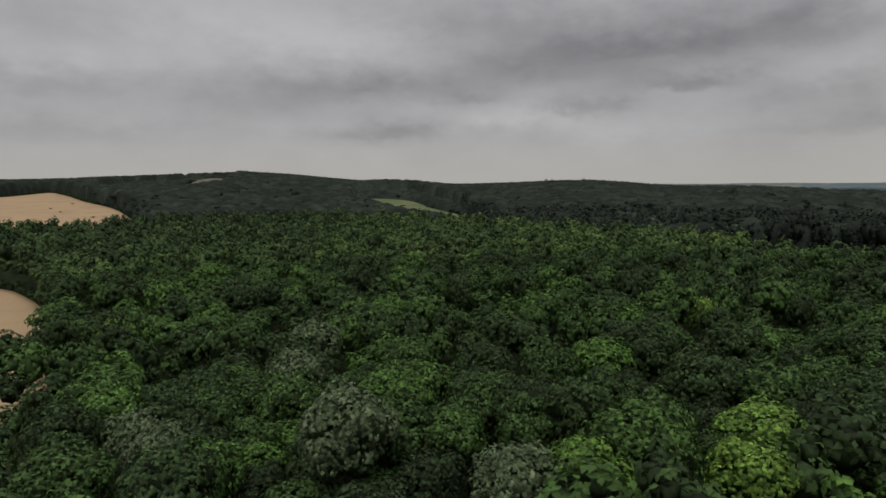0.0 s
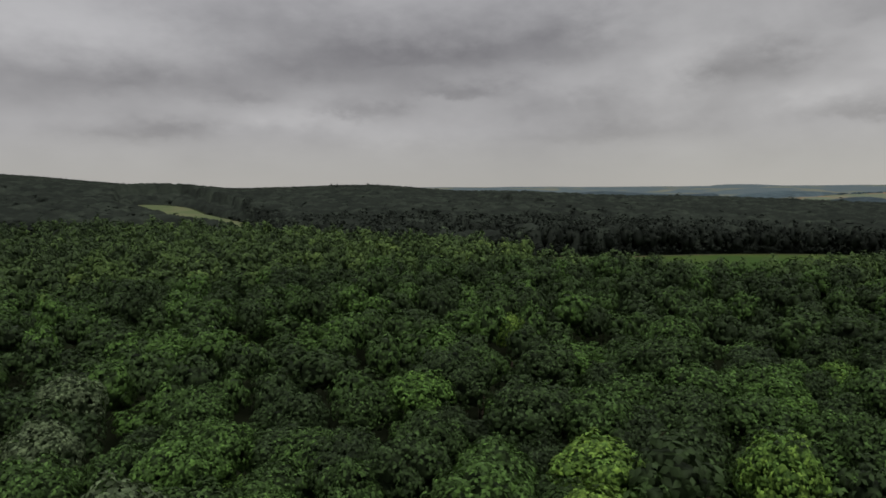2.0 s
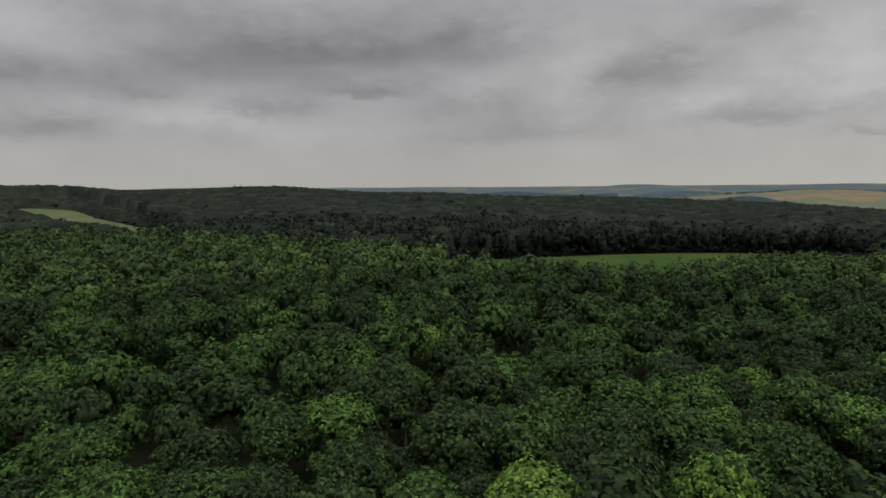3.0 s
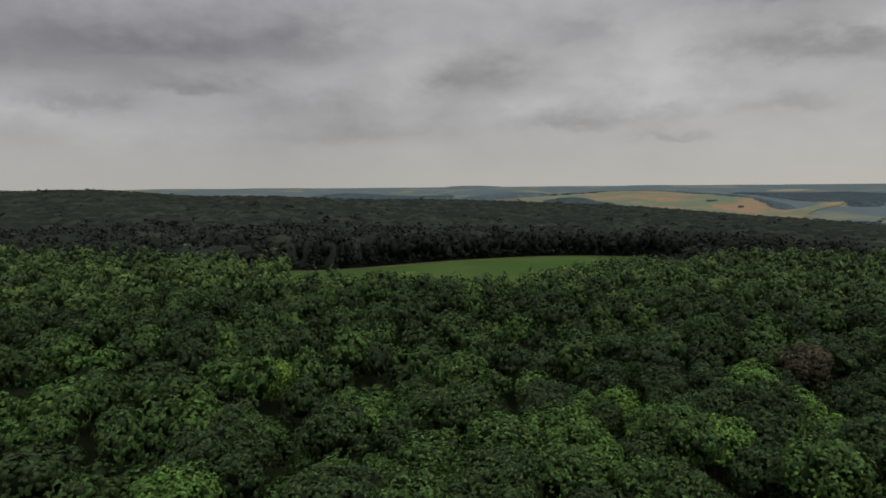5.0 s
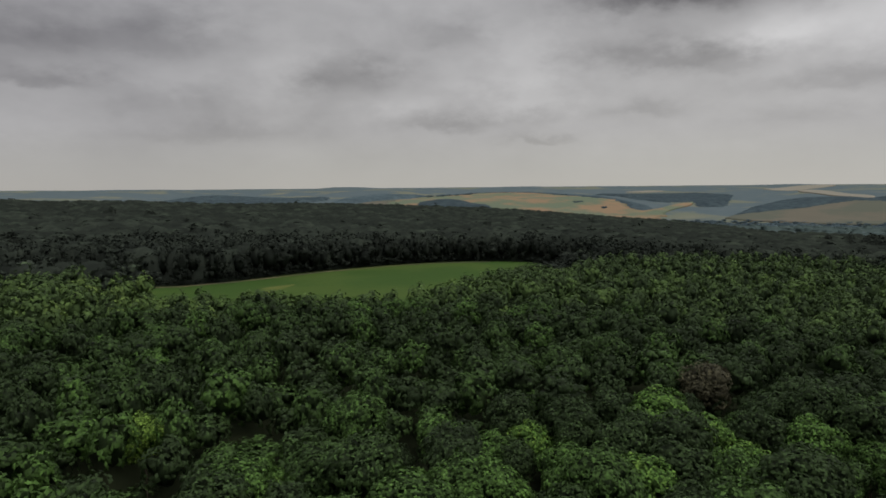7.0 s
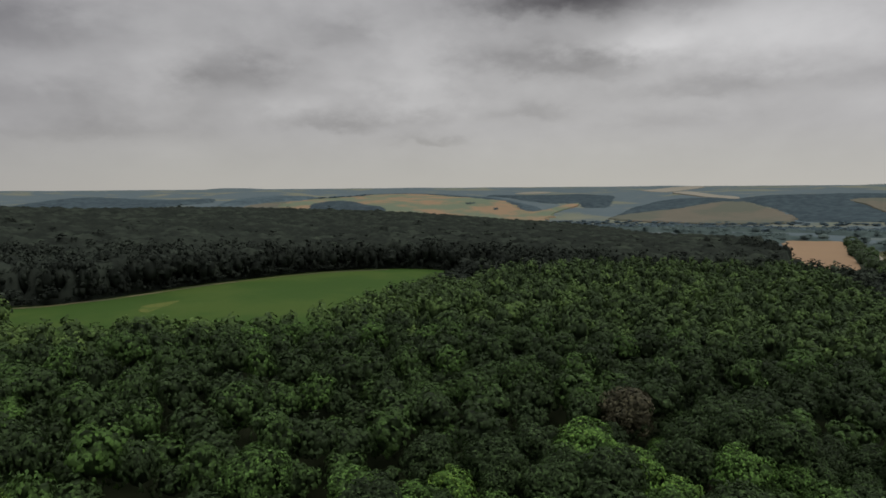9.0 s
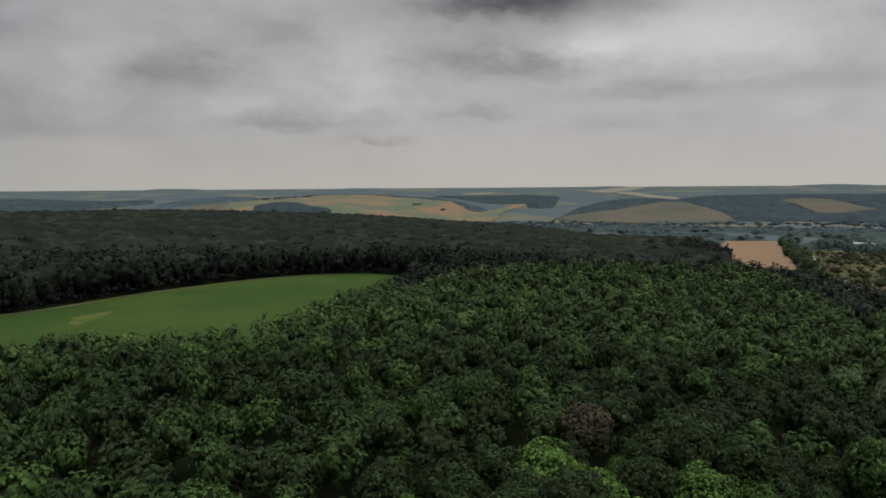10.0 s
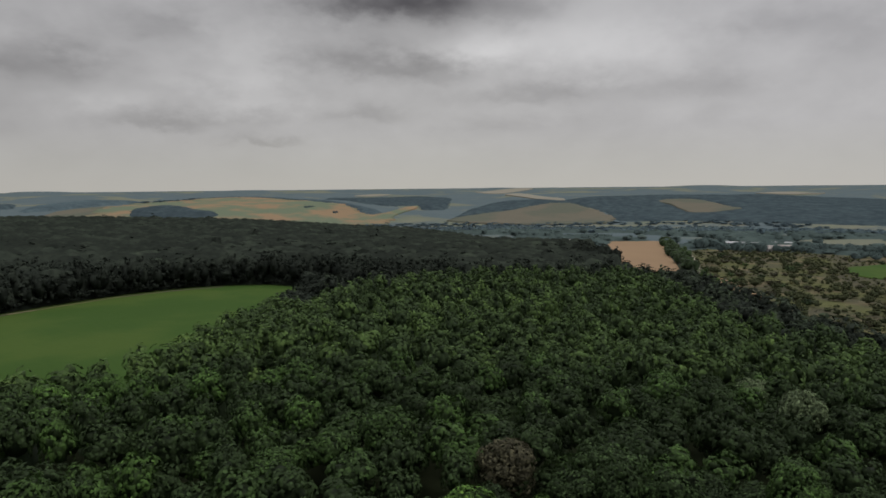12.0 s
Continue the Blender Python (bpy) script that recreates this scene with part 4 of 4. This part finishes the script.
def scrub_keep(x, y):
    return inside(x, y, SCRUB) & clear_of(x, y, [SMALL]) & (np.hypot(x, y) < 660) & (swell(x, y, 22, 9.0) + 0.6 * swell(x, y, 9, 2.0) > -0.25)


fresh = set(range(4))
for x, y in rng.permutation(spread_points(rng, 10.5, scrub_keep, (240, 640, -190, 20)))[:290]:
    which = int(rng.choice(4, p=(0.35, 0.2, 0.3, 0.15)))
    m = pose(x, y, float(ground(x, y)) + 0.25, 0, 0, rng.uniform(0, 360))
    if which in fresh:
        fresh.discard(which)
        ob = BUSHES[which]
        ob.matrix_basis = m
    else:
        ob = copy_thing(BUSHES[which], m)
    s = rng.uniform(0.6, 1.45)
    ob.scale = (s, s * rng.uniform(0.8, 1.25), s)


for x, y, which in ((-326, 560, 2), (-300, 528, 2), (-255, 490, 2), (-335, 610, 2)):
    ob = copy_thing(BUSHES[which], pose(x, y, float(ground(x, y)) + 0.4, 0, 0, 40 * which + x))
    ob.scale = (0.7, 0.6, 0.3)
    tagged(ob, "low dry bush on the stubble field")


def thicket(name, line, width, spacing, tall, wide, mat, tint, label, seed):
    """Trees in a belt along a line."""
    rng = np.random.default_rng(seed)
    p = np.array(line, float)
    along = np.concatenate([[0], np.cumsum(np.hypot(*np.diff(p, axis=0).T))])
    at = np.arange(0, along[-1], spacing)
    pts = np.column_stack([np.interp(at, along, p[:, 0]), np.interp(at, along, p[:, 1])])
    pts = np.concatenate([pts + rng.normal(0, width / 2, pts.shape) for _ in range(max(1, round(width / spacing)))])
    k = len(pts)
    return woods(name, pts, rng.uniform(*tall, k), rng.uniform(*wide, k), np.clip(rng.normal(tint, 0.1, k), 0.02, 1), 14, 1.0, 3, 7, mat, label, seed, low=0.06, bulk=1.3)


thicket("boundary_hedge", [(234, -60), (238, -6), (262, 5), (300, 16), (357, 31), (385, 40)], 13, 4.2, (9, 13), (3.2, 4.8), M_OLD, 0.06, "dark belt of trees along the edge of the scrubland", 31)
thicket("grove", [(462, 80), (486, 89), (506, 96), (526, 104)], 15, 5.0, (15, 20), (4, 5.5), M_OLD, 0.06, "dark tall grove beside the bare field", 32)
thicket("field_hedge", [(440, 46), (470, 36), (490, 28)], 6, 4.0, (1.5, 3.5), (2.0, 3.0), M_OLD, 0.18, "low dark hedge before the bare field", 33)
thicket("track_hedge", [(505, 23), (560, 25), (640, 27), (720, 29), (800, 32)], 7, 5.0, (4, 9), (2.5, 4.5), M_WOODS, 0.22, "olive green hedge between the bare field and a track", 34)
thicket("farm_belt", [(700, -20), (706, -60), (715, -110), (720, -170)], 14, 6.0, (6, 10), (3.5, 5.5), M_VALLEY, 0.12, "dark tree belt before the farm sheds", 35)
thicket("farm_grove", [(728, 4), (735, -8), (742, -18)], 12, 5.0, (9, 13), (4, 5.5), M_VALLEY, 0.10, "dark round grove beside the track", 36)
thicket("plot_hedge", [(648, -112), (700, -165), (720, -200)], 6, 6.0, (3, 7), (3, 4.5), M_VALLEY, 0.2, "dark bushes around the green plot", 37)

thicket("far_hedge", [(1740, 1525), (1845, 1482), (1960, 1482), (2070, 1445), (2110, 1335), (2050, 1180)], 18, 9.0, (3, 6), (5, 8), M_FAR, 0.15, "hedge along the top of the ripe field, tinted blue for haze", 41)
thicket("far_belt", [(1500, 900), (1560, 700), (1640, 480), (1700, 300), (1730, 120), (1700, -100), (1640, -300)], 60, 18.0, (3.5, 6), (6, 9), M_FAR, 0.2, "tree belt along the foot of the far hills, tinted blue for haze", 42)
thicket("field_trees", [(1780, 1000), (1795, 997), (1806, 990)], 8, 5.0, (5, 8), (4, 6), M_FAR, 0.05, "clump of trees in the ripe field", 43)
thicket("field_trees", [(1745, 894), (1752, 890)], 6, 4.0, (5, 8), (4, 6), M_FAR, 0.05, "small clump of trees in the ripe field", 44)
low_scrub = spread_points(rng, 7.5, lambda x, y: inside(x, y, SCRUB) & clear_of(x, y, [SMALL]) & (swell(x, y, 17, 1.0) + 0.7 * swell(x, y, 7, 6.0) > -0.25), (240, 720, -260, 20))
k = len(low_scrub)
woods("low_scrub", low_scrub, rng.uniform(0.9, 2.8, k), rng.uniform(1.5, 3.2, k), np.clip(rng.normal(0.5, 0.25, k), 0.02, 1), 4, 0.8, 3, 2, M_SCRUBLEAF, "low scattered scrub in dry grass", 38, low=0.02, cuts=0)


clumps = spread_points(rng, 9.0, lambda x, y: inside(x, y, SCRUB) & clear_of(x, y, [SMALL]) & (swell(x, y, 26, 4.0) + 0.6 * swell(x, y, 11, 8.0) > 0.12), (240, 720, -260, 20))
k = len(clumps)
woods("scrub_bushes", clumps, rng.uniform(1.8, 4.8, k), rng.uniform(1.6, 3.4, k), np.clip(rng.normal(0.12, 0.15, k), 0.02, 1), 7, 0.8, 3, 4, M_SCRUBLEAF, "dull olive scrub bushes in clumps", 39, low=0.02, bulk=1.2, cuts=0)


def ribbon(name, line, width, lift, mat, label):
    """A track laid along a line on the land."""
    p = np.array(line, float)
    along = np.concatenate([[0], np.cumsum(np.hypot(*np.diff(p, axis=0).T))])
    at = np.linspace(0, along[-1], 120)
    c = np.column_stack([np.interp(at, along, p[:, 0]), np.interp(at, along, p[:, 1])])
    for _ in range(6):
        c[1:-1] = (c[:-2] + c[1:-1] * 2 + c[2:]) / 4
    way = np.gradient(c, axis=0)
    way /= np.linalg.norm(way, axis=1)[:, None]
    side = np.column_stack([-way[:, 1], way[:, 0]]) * width / 2
    cols = [c + side * f for f in (-1.06, -1.0, 0.0, 1.0, 1.06)]
    drop = (-0.3, 0.0, 0.06, 0.0, -0.3)
    verts = np.stack([np.column_stack([q, ground(q[:, 0], q[:, 1]) + lift + d]) for q, d in zip(cols, drop)], 1).reshape(-1, 3)
    i, j = np.meshgrid(np.arange(119), np.arange(4), indexing="ij")
    a = i * 5 + j
    faces = np.stack([a, a + 1, a + 6, a + 5], -1).reshape(-1, 4)[:, ::-1]
    return tagged(mesh_object(name, verts, faces, mat, smooth=True), label, "track", kind="structure")


ribbon("track", [(790, 18), (689, 17), (606, 15), (528, 16), (469, 15), (420, 10), (375, 4), (343, -5), (300, -18)], 4.6, 0.55, M_TRACK, "pale gravel track along the scrubland")
ribbon("field_margin", [(104, 316), (140, 278), (162, 274), (212, 278), (260, 273), (287, 263), (305, 249)], 2.2, 0.34, M_SCRUB, "dry grassy margin between the crop and the dark woods")
field("bare_soil", [(488, 12), (473, 7), (436, 0), (381, -6), (374, 0), (390, 6), (427, 11)], 0.48, M_PLOUGH, "bare trodden soil beside the track", "bare soil", wobble=0.06)


def box(bm, x0, x1, y0, y1, z0, z1):
    made_box = bmesh.ops.create_cube(bm, size=1.0)["verts"]
    bmesh.ops.scale(bm, verts=made_box, vec=(x1 - x0, y1 - y0, z1 - z0))
    bmesh.ops.translate(bm, verts=made_box, vec=((x0 + x1) / 2, (y0 + y1) / 2, (z0 + z1) / 2))


def house(length, depth, eaves, ridge, wall_mat, roof_mat, label, category, doors, name):
    """A gabled building: wall, roof, doors and windows."""
    root = tagged(new(name), label, category)
    bm = bmesh.new()
    a, b = length / 2, depth / 2
    low = [bm.verts.new((x, y, -1.0)) for x, y in ((-a, -b), (a, -b), (a, b), (-a, b))]
    top = [bm.verts.new((x, y, eaves)) for x, y in ((-a, -b), (a, -b), (a, b), (-a, b))]
    peak = [bm.verts.new((x, 0, ridge - 0.1)) for x in (-a, a)]
    for i in range(4):
        j = (i + 1) % 4
        bm.faces.new((low[i], low[j], top[j], top[i]))
    bm.faces.new((top[1], top[2], peak[1]))
    bm.faces.new((top[3], top[0], peak[0]))
    part("wall", bm, wall_mat, root)
    for sign in (-1, 1):
        bm = bmesh.new()
        e, out = 0.5, b + 0.5
        drop = (ridge - eaves) / b * out
        q = [bm.verts.new((x, y, z)) for x, y, z in ((-a - e, 0, ridge), (a + e, 0, ridge), (a + e, sign * out, ridge - drop), (-a - e, sign * out, ridge - drop))]
        face = bm.faces.new(q if sign < 0 else q[::-1])
        grown = bmesh.ops.extrude_face_region(bm, geom=[face])["geom"]
        bmesh.ops.translate(bm, verts=[v for v in grown if isinstance(v, bmesh.types.BMVert)], vec=(0, 0, 0.18))
        part("roof", bm, roof_mat, root)
    for i in range(doors):
        x = -a + (i + 0.5) * length / doors
        bm = bmesh.new()
        tall = 0 if i % 2 == 0 else 0.9
        box(bm, x - 0.8, x + 0.8, -b - 0.06, -b + 0.06, tall, min(eaves - 0.4, 2.2))
        part("door" if i % 2 == 0 else "window", bm, M_DARK, root)
    return root


def stand(ob, x, y, turn):
    ob.matrix_basis = pose(x, y, float(ground(x, y)) + 0.3, 0, 0, turn)
    return ob


shed = stand(house(26, 8, 2.6, 3.8, M_WHITE, M_WHITE, "long pale sheeted farm shed across the valley", "shed", 7, "farm_shed"), 788, -27, -88)
for x, y, turn in ((782, -53, -92), (800, -80, -86)):
    copy_thing(shed, pose(x, y, float(ground(x, y)) + 0.3, 0, 0, turn))
cottage = stand(house(12, 8, 3.4, 6.2, M_WHITE, M_ROOF, "small white gabled house by the valley woods", "house", 5, "cottage"), 779, 306, -65)
for x, y, turn in ((706, -62, -85), (718, -72, -95), (716, 121, -75), (728, 128, -80)):
    copy_thing(cottage, pose(x, y, float(ground(x, y)) + 0.3, 0, 0, turn))
